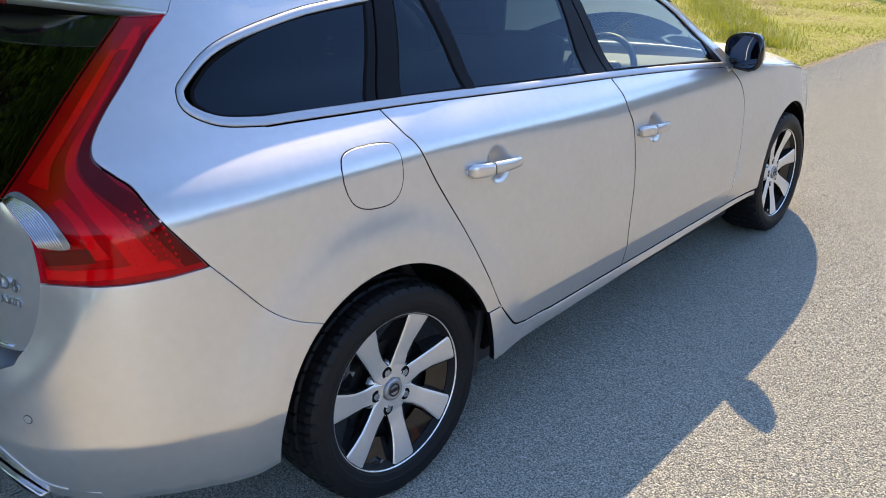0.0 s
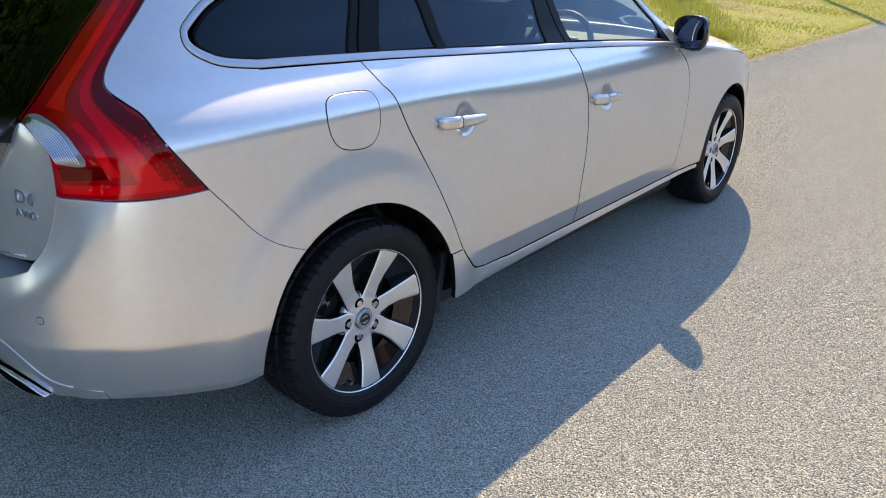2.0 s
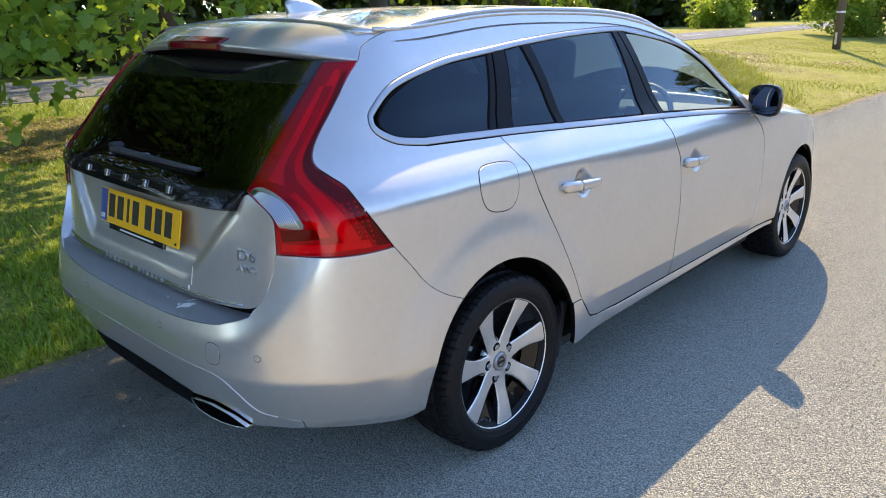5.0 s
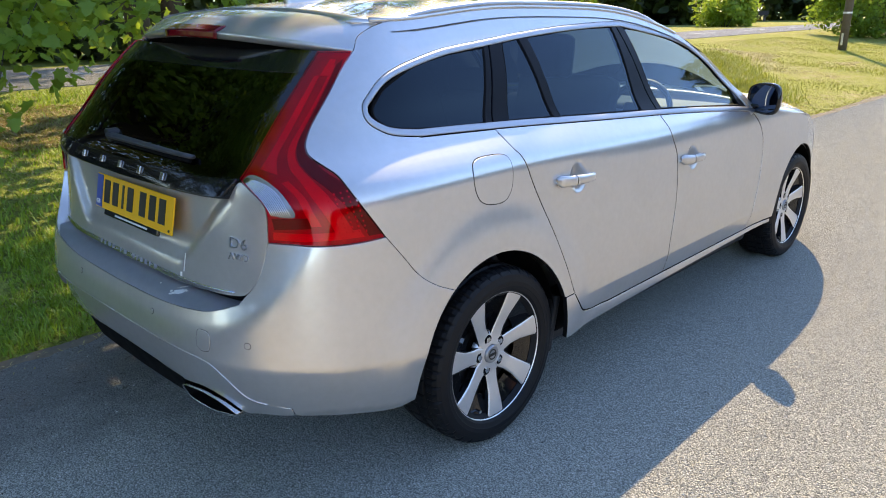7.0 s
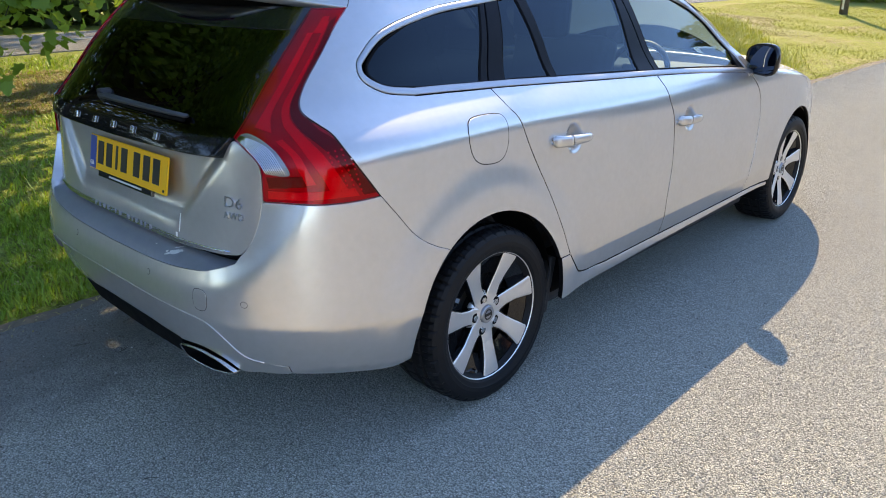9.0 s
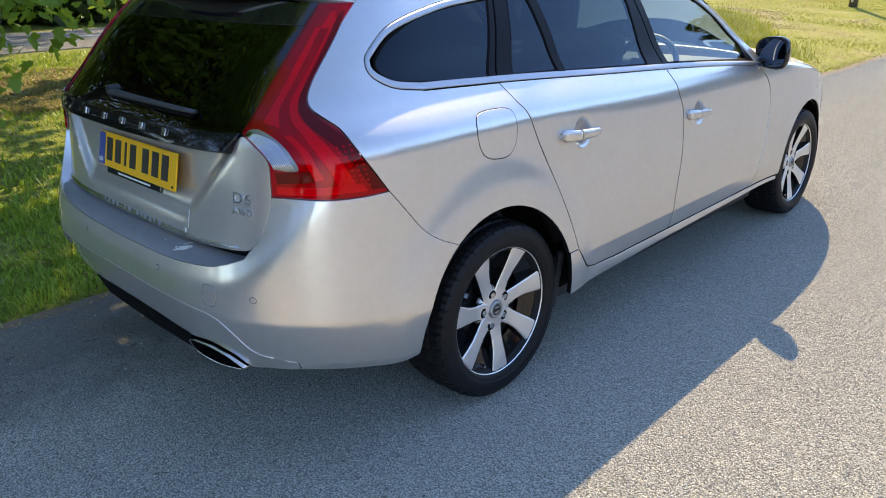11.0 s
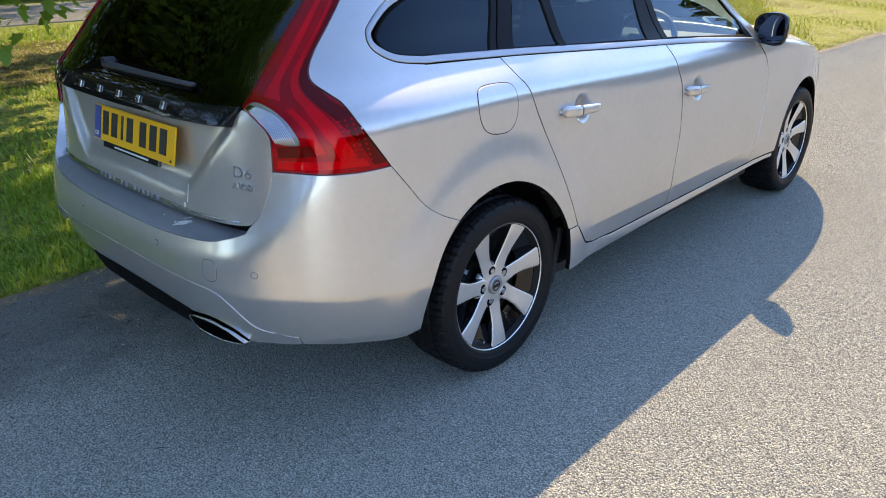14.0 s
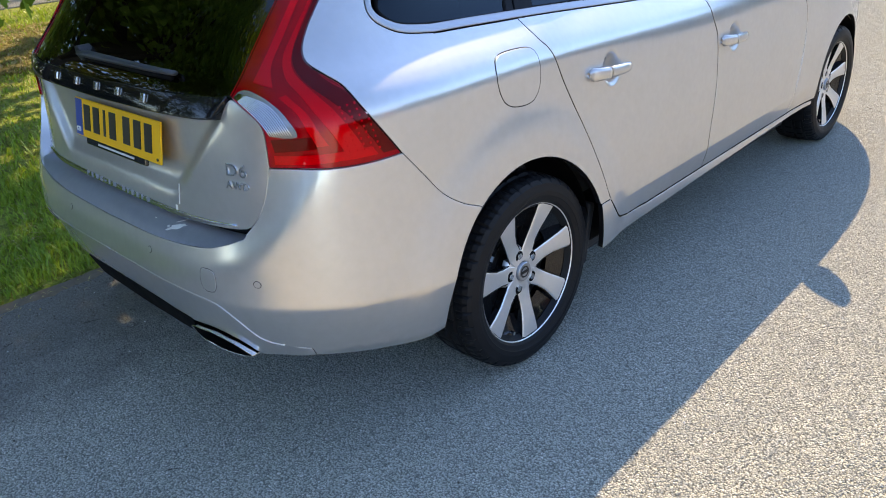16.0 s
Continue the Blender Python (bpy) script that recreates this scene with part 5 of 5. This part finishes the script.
        fin_v.append((x * (0.55 + 0.45 * math.sin(math.pi * min(1, f * 0.8 + 0.2))), y - 0.012 * h, 1.480 + 0.070 * h * math.sin(HALFPI * min(1, 0.15 + 1.0 * f)) * (1 - 0.3 * max(0, f - 0.8) / 0.2)))
mesh_ob("roof_aerial", fin_v, [(5 * i + j, 5 * i + j + 1, 5 * i + j + 6, 5 * i + j + 5) for i in range(8) for j in range(4)] + [(40, 41, 42, 43, 44), (4, 3, 2, 1, 0)], PAINT, car, "silver fin aerial")


# handles, flap and small bumper parts
def handle(door, side, y0, y1, z0, z1):
    """A pull handle: blocky at its lock cover, slimmer ahead, standing off the door at the middle."""
    def bar(f0, f1, n, grow, mat, name, parent, label=""):
        verts, faces, k = [], [], 16
        for i in range(n + 1):
            f = f0 + (f1 - f0) * i / n
            y, z = y0 + (y1 - y0) * f, z0 + (z1 - z0) * f
            lift = 0.029 - 0.024 * abs(2 * f - 1) ** 3
            end = min(1.0, 0.40 + 11 * f, 0.30 + 7 * (1 - f))
            h = (0.0215 - 0.0075 * f) * end + grow
            w = 0.0125 * end + grow
            base = skin(y, z, 0.0)
            x0 = half(z, y) + lift
            for j in range(k):
                a = 2 * math.pi * j / k
                c, q = math.cos(a), math.sin(a)
                verts.append((side * (x0 + w * abs(c) ** 0.7 * (1 if c > 0 else -1)), y, z + h * abs(q) ** 0.7 * (1 if q > 0 else -1)))
        for i in range(n):
            for j in range(k):
                m = (j + 1) % k
                g = (i * k + j, (i + 1) * k + j, (i + 1) * k + m, i * k + m)
                faces.append(g if side < 0 else g[::-1])
        faces += [tuple(range(k)), tuple(n * k + j for j in reversed(range(k)))]
        return mesh_ob(name, verts, faces, mat, parent, label)

    h = bar(0.0, 0.33, 6, 0.0, PAINT, "door_handle", door, "silver pull handle")
    bar(0.345, 1.0, 14, 0.0, PAINT, "handle_grip", h)
    bar(0.33, 0.345, 1, -0.001, LINER, "lock_cover_joint", h)
    for f in (0.12, 0.88):
        y, z = y0 + (y1 - y0) * f, z0 + (z1 - z0) * f
        part("handle_foot", box_bm(0.03, 0.018, 0.020, (side * (half(z, y) + 0.004), y, z), 0.004), PAINT, h)


for doors, y0, y1, z0, z1 in ((rear_doors, 0.306, 0.540, 0.890, 0.879), (front_doors, 1.205, 1.423, 0.838, 0.829)):
    for k, d in enumerate(doors):
        handle(d, (1, -1)[k], y0, y1, z0, z1)
flap = outline(S([(-0.134, 0.956), (-0.131, 0.995), (-0.114, 1.018), (-0.076, 1.027), (0.004, 1.027), (0.055, 1.020), (0.072, 1.000), (0.075, 0.960), (0.069, 0.917), (0.048, 0.885), (0.011, 0.870), (-0.060, 0.875), (-0.103, 0.893), (-0.124, 0.922), (-0.134, 0.956)], 4))
panel("fuel_flap_gap", flap, LINER, car, off=0.0006, gap=0, rnd=0.0004, depth=0.004, step=0.02)
panel("fuel_flap", inset(flap, 0.0028), PAINT, car, "silver fuel filler flap", off=0.0014, gap=0, rnd=0.001, depth=0.003, step=0.02)


def stud(parent, p, z, r, name, label, mat=PAINT):
    circ = outline([(p + r / 0.95 * math.cos(2 * math.pi * i / 24), z + r * math.sin(2 * math.pi * i / 24)) for i in range(24)])
    panel(name + "_gap", circ, LINER, parent, off=0.0006, gap=0, rnd=0.0004, depth=0.003, step=0.02)
    panel(name, inset(circ, 0.0014), mat, parent, label, off=0.0016, gap=0, rnd=0.001, depth=0.003, step=0.02)


for p in (-0.876, -1.28, -math.pi + 1.28, -math.pi + 0.876):
    stud(bumper, p, 0.598, 0.0095, "parking_sensor", "silver parking sensor")
cov = outline(S([(-1.02 + (p + 0.972) * 0.82, 0.583 + (z - 0.576) * 0.85) for p, z in [(-1.005, 0.572), (-1.000, 0.602), (-0.985, 0.612), (-0.955, 0.612), (-0.940, 0.602), (-0.938, 0.572), (-0.945, 0.548), (-0.962, 0.540), (-0.985, 0.540), (-1.000, 0.550), (-1.005, 0.572)]], 4))
panel("tow_cover_gap", cov, LINER, bumper, off=0.0005, gap=0, rnd=0.0003, depth=0.003, step=0.02)
panel("tow_cover", inset(cov, 0.0013), PAINT, bumper, "square towing eye cover", off=0.0013, gap=0, rnd=0.001, depth=0.003, step=0.02)

# exhaust tips
EXH = [(-1.195, 0.374), (-1.07, 0.396), (-0.995, 0.380), (-0.940, 0.338), (-1.06, 0.313), (-1.175, 0.318)]


def rounded(poly, cut=0.28, n=5):
    """The polygon with its corners rounded off."""
    out, m = [], len(poly)
    for i in range(m):
        a, b, c = Vector(poly[i - 1]), Vector(poly[i]), Vector(poly[(i + 1) % m])
        u, w = b.lerp(a, cut), b.lerp(c, cut)
        for k in range(n + 1):
            t = k / n
            q = u.lerp(b, t).lerp(b.lerp(w, t), t)
            out.append((q.x, q.y))
    return out


def exhaust(m):
    poly = outline(rounded(EXH), step=0.02)
    rings = [(inset(poly, 0.0045), 0.0), (inset(poly, 0.0015), 0.003), (poly, -0.002), (inset(poly, 0.003), -0.022)]
    inner = [(inset(poly, 0.0045), 0.0), (inset(poly, 0.006), -0.02), (inset(poly, 0.008), -0.12)]
    for nm, rr, mat, par in (("exhaust_tip", rings, CHROME, car), ("exhaust_bore", inner, LINER, car)):
        vs, n = [], len(poly)
        for r, o in rr:
            for p, z in r:
                v = skin(p, z, 0.002)
                v.y -= o - (0.03 if m else 0)
                vs.append(Vector((-v.x, v.y, v.z)) if m else v)
        fs = [(k * n + i, k * n + (i + 1) % n, (k + 1) * n + (i + 1) % n, (k + 1) * n + i) for k in range(len(rr) - 1) for i in range(n)]
        if nm == "exhaust_bore":
            fs.append(tuple((len(rr) - 1) * n + i for i in range(n)))
        mesh_ob(nm, vs, fs, mat, par, "chrome trapezoid exhaust tip" if mat is CHROME else "dark exhaust bore")


exhaust(False)
exhaust(True)

# number plate: yellow, with plain dark bars for its characters
plate = empty("number_plate", (0.040, -0.822, 0.886))
plate.parent = car
plate.rotation_euler = (radians(-13), 0, 0)
plate.scale = (1.06, 1, 1.05)
plate["label"] = "yellow rear number plate with dark bars"
part("plate_board", box_bm(0.52, 0.006, 0.111, (0, 0, 0), 0.0025), YELLOW, plate)
part("plate_band", box_bm(0.042, 0.002, 0.105, (-0.234, -0.0036, 0)), BLUE, plate, "blue edge band")
for x in (-0.178, -0.117, -0.063, -0.012, 0.072, 0.135, 0.196):
    part("plate_bar", box_bm(0.013 if x == -0.063 else 0.040, 0.002, 0.074, (x, -0.0036, 0.004)), INK, plate)
part("plate_holder", box_bm(0.37, 0.010, 0.022, (-0.01, 0.003, -0.063), 0.003), GLOSSBLACK, plate)
part("holder_bar", box_bm(0.22, 0.002, 0.005, (0, -0.003, -0.064)), WHITEPAINT, plate)
part("plate_screw", cyl_bm(0.004, 0.003, (0.245, -0.004, -0.044), "Y", 10), INK, plate)


def lettering(text, size, place, mat, parent, name):
    cu = bpy.data.curves.new(name, "FONT")
    cu.body, cu.size, cu.extrude, cu.bevel_depth = text, size, 0.0018, 0.0003
    cu.space_character = 1.08
    tmp = bpy.data.objects.new(name + "_tmp", cu)
    me = bpy.data.meshes.new_from_object(tmp)
    bpy.data.objects.remove(tmp)
    me.materials.clear()
    me.materials.append(mat)
    ob = new(name, me)
    ob.parent = parent
    ob.matrix_basis = place
    return ob


lettering("D6", 0.044, frame_on(gate, -0.942, 0.845) @ Matrix.Diagonal((1.28, 1, 1, 1)), CHROME, tailgate, "badge_letters")
lettering("AWD", 0.027, frame_on(gate, -0.945, 0.813) @ Matrix.Diagonal((1.15, 1, 1, 1)), CHROME, tailgate, "badge_letters")
# words pressed along the chrome strip
for ch, x in zip("PLUG-IN HYBRID", [0.030 * i - 0.20 for i in range(14)]):
    if ch != " ":
        lettering(ch, 0.020, frame_on(gate, -HALFPI + math.asin(x / 0.84), 0.7035, 0.0062), LEDGEMAT, tailgate, "strip_letter")
lettering("GB", 0.020, Matrix.Translation((-0.250, -0.0045, -0.042)) @ pose(0, 0, 0, 90, 0, 0), WHITEPAINT, plate, "band_letters")


# rear wiper
def on_glass(x, z, off):
    b = tail(z)
    p = -HALFPI + math.asin(max(-0.99, min(0.99, x / b)))
    return skin(p, z, off)


arm = tube("rear_wiper", [on_glass(-0.135 + 0.49 * i / 8, 1.078 - 0.006 * i / 8, 0.010) for i in range(9)], 0.018, WIPER, rear_glass, 8, "black rear wiper", taper=0.6, flat=0.6)
tube("wiper_blade", [on_glass(-0.11 + 0.46 * i / 8, 1.066 - 0.006 * i / 8, 0.002) for i in range(9)], 0.007, LINER, arm, 6)
part("wiper_pivot", cyl_bm(0.022, 0.04, on_glass(-0.140, 1.078, -0.002), "Y", 16, 0.004), PLASTIC, arm)


# door mirrors
def mirror(s):
    verts, faces, n = [], [], 20
    # shell from the glass rim to the closed front
    for k, (dy, sc) in enumerate(((0.0, 0.90), (-0.006, 1.0), (0.030, 1.02), (0.07, 0.93), (0.104, 0.68), (0.120, 0.30))):
        for i in range(n):
            w = 2 * math.pi * i / n
            cx, cz = math.cos(w), math.sin(w)
            sx = abs(cx) ** 0.62 * (1 if cx > 0 else -1)
            sz = abs(cz) ** 0.68 * (1 if cz > 0 else -1)
            verts.append((s * (0.941 + 0.093 * sc * sx), 2.010 + dy - 0.045 * sx, 1.034 + 0.076 * sc * sz * (1 + 0.10 * sx)))
    for k in range(5):
        for i in range(n):
            j = (i + 1) % n
            f = (k * n + i, k * n + j, (k + 1) * n + j, (k + 1) * n + i)
            faces.append(f if s > 0 else f[::-1])
    faces.append(tuple(range(5 * n, 6 * n)))
    body = mesh_ob("door_mirror", verts, faces, GLOSSBLACK, car, "black door mirror housing")
    gv = [(s * (0.941 + 0.093 * 0.885 * (abs(math.cos(w)) ** 0.62) * (1 if math.cos(w) > 0 else -1)), 2.014 - 0.045 * 0.885 * (abs(math.cos(w)) ** 0.62) * (1 if math.cos(w) > 0 else -1),
           1.034 + 0.076 * 0.885 * (abs(math.sin(w)) ** 0.68) * (1 if math.sin(w) > 0 else -1)) for w in [2 * math.pi * i / 32 for i in range(32)]]
    mesh_ob("mirror_glass", gv + [(s * 0.941, 2.014, 1.034)], [(i, (i + 1) % 32, 32) for i in range(32)], MIRROR, body, "mirror glass", smooth=False)
    tube("mirror_arm", [(s * 0.84, 2.03, 0.985), (s * 0.90, 2.04, 0.992), (s * 0.94, 2.04, 0.998)], 0.017, GLOSSBLACK, body, 8, flat=0.7)


mirror(1)
mirror(-1)


# wheels
def build_wheel():
    tyre_prof = [(-0.08, 0.215), (-0.105, 0.235), (-0.116, 0.270), (-0.110, 0.300), (-0.098, 0.314), (-0.060, 0.320), (-0.056, 0.313), (-0.044, 0.313), (-0.040, 0.321), (0.0, 0.322),
                 (0.004, 0.314), (0.016, 0.314), (0.020, 0.321), (0.048, 0.321), (0.052, 0.313), (0.062, 0.313), (0.066, 0.320), (0.090, 0.317), (0.104, 0.309), (0.1115, 0.296), (0.1165, 0.272), (0.1150, 0.258), (0.1135, 0.256), (0.108, 0.241), (0.101, 0.234), (0.08, 0.215)]
    v, f = lathe(tyre_prof, 288, lambda i, j: 0.006 if (i % 4 == 0 and j in (4, 5, 16, 17)) or (i % 8 == 0 and j == 18) or (i % 8 == 2 and j in (8, 9, 12, 13)) else 0)
    hub = tagged(empty("wheel"), "seven-spoke machined alloy wheel with black tyre")
    mesh_ob("tyre", v, f, RUBBER, hub, "black rubber tyre with worn tread", smooth=False)
    v, f = lathe([(0.099, 0.2365), (0.1005, 0.2350), (0.0995, 0.2315), (0.094, 0.2290)], 96)
    mesh_ob("rim_lip", v, f, ALLOY, hub, "bright machined rim edge")
    v, f = lathe([(0.094, 0.2290), (0.06, 0.218), (-0.06, 0.205), (-0.09, 0.23)], 64)
    mesh_ob("rim_barrel", v, f, GLOSSBLACK, hub, "gloss black rim barrel")
    v, f = lathe([(0.010, 0.205), (0.016, 0.12), (0.03, 0.06), (0.03, 0.0)], 48)
    mesh_ob("rim_back", v, f, LINER, hub, "dark brake behind the spokes")
    v, f = lathe([(0.02, 0.165), (0.024, 0.165), (0.024, 0.09), (0.02, 0.09)], 48)
    mesh_ob("brake_disc", v, f, PLASTIC, hub, "dull brake disc")

    def spoke(a, face):
        # outline in (r, side): widens outwards, leaning a little to one side
        rs = [0.040, 0.075, 0.110, 0.150, 0.190, 0.2300]
        hw = [0.034, 0.0300, 0.0262, 0.0282, 0.0345, 0.0415]
        sw = [0.0, -0.003, -0.005, -0.005, -0.002, 0.002]
        xs = [0.069, 0.068, 0.072, 0.080, 0.088, 0.0945]
        grow, drop = (0, 0) if face else (0.0035, 0.0025)
        top, low = [], []
        for r, h, w, x in zip(rs, hw, sw, xs):
            for side in (-1, -0.85, 0.85, 1):
                t = w + side * (h + grow)
                dx = -0.0025 if abs(side) == 1 and face else 0
                top.append((x - drop + dx, r, t))
            low.append((x - 0.030, r, w - (h + grow) * 0.9)), low.append((x - 0.030, r, w + (h + grow) * 0.9))
        V = []
        for x, r, t in top + low:
            ang = a + t / max(r, 0.06)
            rr = math.hypot(r, 0) if r > 0.06 else r
            V.append((x, rr * math.sin(ang), rr * math.cos(ang)))
        F = []
        n = len(rs)
        for i in range(n - 1):
            for j in range(3):
                F.append((4 * i + j, 4 * i + j + 1, 4 * i + j + 5, 4 * i + j + 4))
            if not face:
                b = 4 * n
                F.append((4 * i, 4 * i + 4, b + 2 * i + 2, b + 2 * i))
                F.append((4 * i + 3, b + 2 * i + 1, b + 2 * i + 3, 4 * i + 7))
        return V, F

    for k in range(7):
        a = math.pi / 7 + 2 * math.pi * k / 7
        V, F = spoke(a, False)
        sp = mesh_ob("spoke", V, F, GLOSSBLACK, hub, "black spoke side", smooth=False)
        V, F = spoke(a, True)
        mesh_ob("spoke_face", V, F, ALLOY, hub, "machined silver spoke face", smooth=False)
        # black web between the spokes near the rim
        b = a + math.pi / 7
        W = []
        for r, x in ((0.150, 0.052), (0.190, 0.066), (0.226, 0.082)):
            for t in (-1, -0.4, 0.4, 1):
                w = b + t * (math.pi / 7 - 0.033 / r)
                W.append((x, r * math.sin(w), r * math.cos(w)))
        mesh_ob("rim_web", W, [(4 * i + j, 4 * i + j + 1, 4 * i + j + 5, 4 * i + j + 4) for i in range(2) for j in range(3)], GLOSSBLACK, hub, "gloss black web", smooth=True)
    v, f = lathe([(0.045, 0.088), (0.060, 0.085), (0.0655, 0.078), (0.0670, 0.060), (0.0670, 0.034), (0.064, 0.033)], 40)
    mesh_ob("hub_face", v, f, ALLOY, hub, "machined hub face")
    v, f = lathe([(0.066, 0.033), (0.075, 0.032), (0.078, 0.029), (0.076, 0.024), (0.076, 0.0)], 32)
    cap = mesh_ob("hub_cap", v, f, SATIN, hub, "silver hub cap")
    part("cap_bar", box_bm(0.002, 0.034, 0.010, (0.0775, 0, 0), 0.0008), INK, cap)
    v, f = lathe([(0.0770, 0.020), (0.0785, 0.019), (0.0770, 0.015)], 24)
    mesh_ob("cap_ring", v, f, INK, cap)
    for k in range(5):
        a = radians(58) + 2 * math.pi * k / 5
        y, z = 0.060 * math.sin(a), 0.060 * math.cos(a)
        part("bolt_hole", cyl_bm(0.0180, 0.005, (0.0660, y, z), "X", 20), LINER, hub)
        part("wheel_bolt", cyl_bm(0.0110, 0.008, (0.0680, y, z), "X", 6, 0.001), CHROME, hub)
    part("valve", cyl_bm(0.006, 0.035, (0.075, 0.205 * math.sin(radians(204)), 0.205 * math.cos(radians(204))), "X", 10), CHROME, hub)
    return hub


wheel = build_wheel()
wheel.parent = car
wheel.location = (0.790, 0, 0.320)
for x, y, turn in ((0.790, 2.776, 0), (-0.790, 0, 180), (-0.790, 2.776, 180)):
    w = copy_thing(wheel, pose(x, y, 0.320, 0, 0, turn))

# wheel wells, flaps and underbody
for s in (1, -1):
    for ay, az, ar in (REAR_ARCH, FRONT_ARCH):
        prof = [(-0.30, 0.10), (-0.30, ar + 0.01), (-0.02, ar + 0.012), (0.0, ar - 0.004)]
        a0, a1 = (-88, 88) if ay < 1 else (-108, 108)
        v, f, n = [], [], len(prof)
        for q in range(41):
            g = radians(a0 + (a1 - a0) * q / 40)
            v += [(px, pr * math.sin(g), pr * math.cos(g)) for px, pr in prof]
        for q in range(40):
            f += [(q * n + k, q * n + k + 1, (q + 1) * n + k + 1, (q + 1) * n + k) for k in range(n - 1)]
        w = mesh_ob("wheel_well", v, f, LINER, car, "black wheel arch liner")
        w.location = (s * 0.885, ay, az)
        if s < 0:
            w.rotation_euler = (0, 0, math.pi)
    part("mud_flap", box_bm(0.10, 0.03, 0.22, (s * 0.835, 0.338, 0.33), 0.008, rot=pose(0, 0, 0, -14, 0, 0)), PLASTIC, car, "black arch trim")
part("underbody", box_bm(1.60, 1.90, 0.10, (0, 1.38, 0.25), 0.02), LINER, car)
part("underbody", box_bm(1.06, 4.0, 0.12, (0, 1.36, 0.28), 0.02), LINER, car)
part("floor_pan", box_bm(1.5, 1.9, 0.03, (0, 1.3, 0.36)), TRIMGREY, car)


# cabin
def seat(x, y, w=0.50):
    st = part("seat", box_bm(w, 0.50, 0.16, (x, y, 0.55), 0.05, 3), SEATMAT, car, "dark leather seat", True)
    part("backrest", box_bm(w, 0.14, 0.62, (x, y - 0.30, 0.88), 0.05, 3, pose(0, 0, 0, -16, 0, 0)), SEATMAT, st, "", True)
    part("headrest", box_bm(0.26, 0.10, 0.19, (x, y - 0.40, 1.27), 0.04, 3, pose(0, 0, 0, -10, 0, 0)), SEATMAT, st, "", True)


for x in (-0.36, 0.36):
    seat(x, 1.38)
for x in (-0.44, 0.0, 0.44):
    seat(x, 0.50, 0.43)
part("dashboard", box_bm(1.42, 0.42, 0.24, (0, 2.16, 0.84), 0.07, 3), TRIMGREY, car, "grey dashboard", True)
part("parcel_shelf", box_bm(1.25, 0.60, 0.02, (0, -0.22, 1.02), 0.006), LINER, car)
part("boot_trim", box_bm(1.28, 0.03, 0.6, (0, -0.60, 0.72)), LINER, car)
sw_v, sw_f = [], []
for i in range(32):
    a = 2 * math.pi * i / 32
    for j in range(8):
        b = 2 * math.pi * j / 8
        r = 0.178 + 0.016 * math.cos(b)
        sw_v.append((r * math.cos(a), 0.016 * math.sin(b), r * math.sin(a)))
for i in range(32):
    for j in range(8):
        sw_f.append((8 * i + j, 8 * i + (j + 1) % 8, 8 * ((i + 1) % 32) + (j + 1) % 8, 8 * ((i + 1) % 32) + j))
wheel_st = mesh_ob("steering_wheel", sw_v, sw_f, SEATMAT, car, "dark steering wheel")
wheel_st.matrix_basis = pose(0.36, 1.82, 0.93, -24, 0, 0)
part("steering_boss", box_bm(0.20, 0.05, 0.13, (0, 0.01, 0), 0.03, 3), SEATMAT, wheel_st, "", True)
part("spoke", box_bm(0.33, 0.02, 0.035, (0, 0.005, 0), 0.008), SATIN, wheel_st)

# dropping on the ledge and tailgate
for k, (p, z, w, h) in enumerate(((-1.150, 0.760, 0.004, 0.055), (-1.155, 0.725, 0.009, 0.014))):
    part("white_streak", box_bm(w, h, 0.0016, (0, 0, 0), 0.0007), BIRD, tailgate, "white dropping streak", place=frame_on(gate, p, z, 0.001 if k == 0 else 0.009) @ pose(0, 0, 0, 0, 0, 5))
rng_d = np.random.default_rng(77)
for k, (u, v, rx, ry, turn) in enumerate(((0.205, 0.42, 0.030, 0.009, 30), (0.188, 0.55, 0.016, 0.005, 15), (0.23, 0.36, 0.006, 0.004, 0), (0.20, 0.70, 0.020, 0.0025, 40), (0.29, 0.45, 0.004, 0.002, 0))):
    c, e = ledge(u, v), 1e-3
    du, dv = ledge(u + e, v) - ledge(u - e, v), ledge(u, v + e) - ledge(u, v - e)
    n = du.cross(dv).normalized()
    n = n if n.z > 0 else -n
    x = (-du).normalized()
    y = n.cross(x)
    vs = [c + n * 0.0022]
    for i in range(18):
        a = 2 * math.pi * i / 18
        q = 1 + rng_d.uniform(-0.35, 0.35)
        lx, ly = rx * q * math.cos(a), ry * q * math.sin(a)
        t = radians(turn)
        vs.append(c + n * 0.0012 + x * (lx * math.cos(t) - ly * math.sin(t)) + y * (lx * math.sin(t) + ly * math.cos(t)))
    mesh_ob("white_splash", vs, [(0, i + 1, (i + 1) % 18 + 1) for i in range(18)], BIRD, bumper, "white dropping on the ledge")

# the body is sheared to fit the camera's view; the wheels stay unsheared
def view_shear(v):
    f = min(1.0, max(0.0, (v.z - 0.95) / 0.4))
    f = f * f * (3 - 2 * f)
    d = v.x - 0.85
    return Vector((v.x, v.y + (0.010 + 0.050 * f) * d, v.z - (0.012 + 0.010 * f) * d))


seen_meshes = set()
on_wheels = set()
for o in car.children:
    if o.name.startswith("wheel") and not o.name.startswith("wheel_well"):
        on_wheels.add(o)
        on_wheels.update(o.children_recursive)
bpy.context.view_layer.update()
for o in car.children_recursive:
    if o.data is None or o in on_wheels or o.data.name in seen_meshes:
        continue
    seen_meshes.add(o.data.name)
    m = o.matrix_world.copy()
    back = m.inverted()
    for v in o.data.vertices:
        v.co = back @ view_shear(m @ v.co)
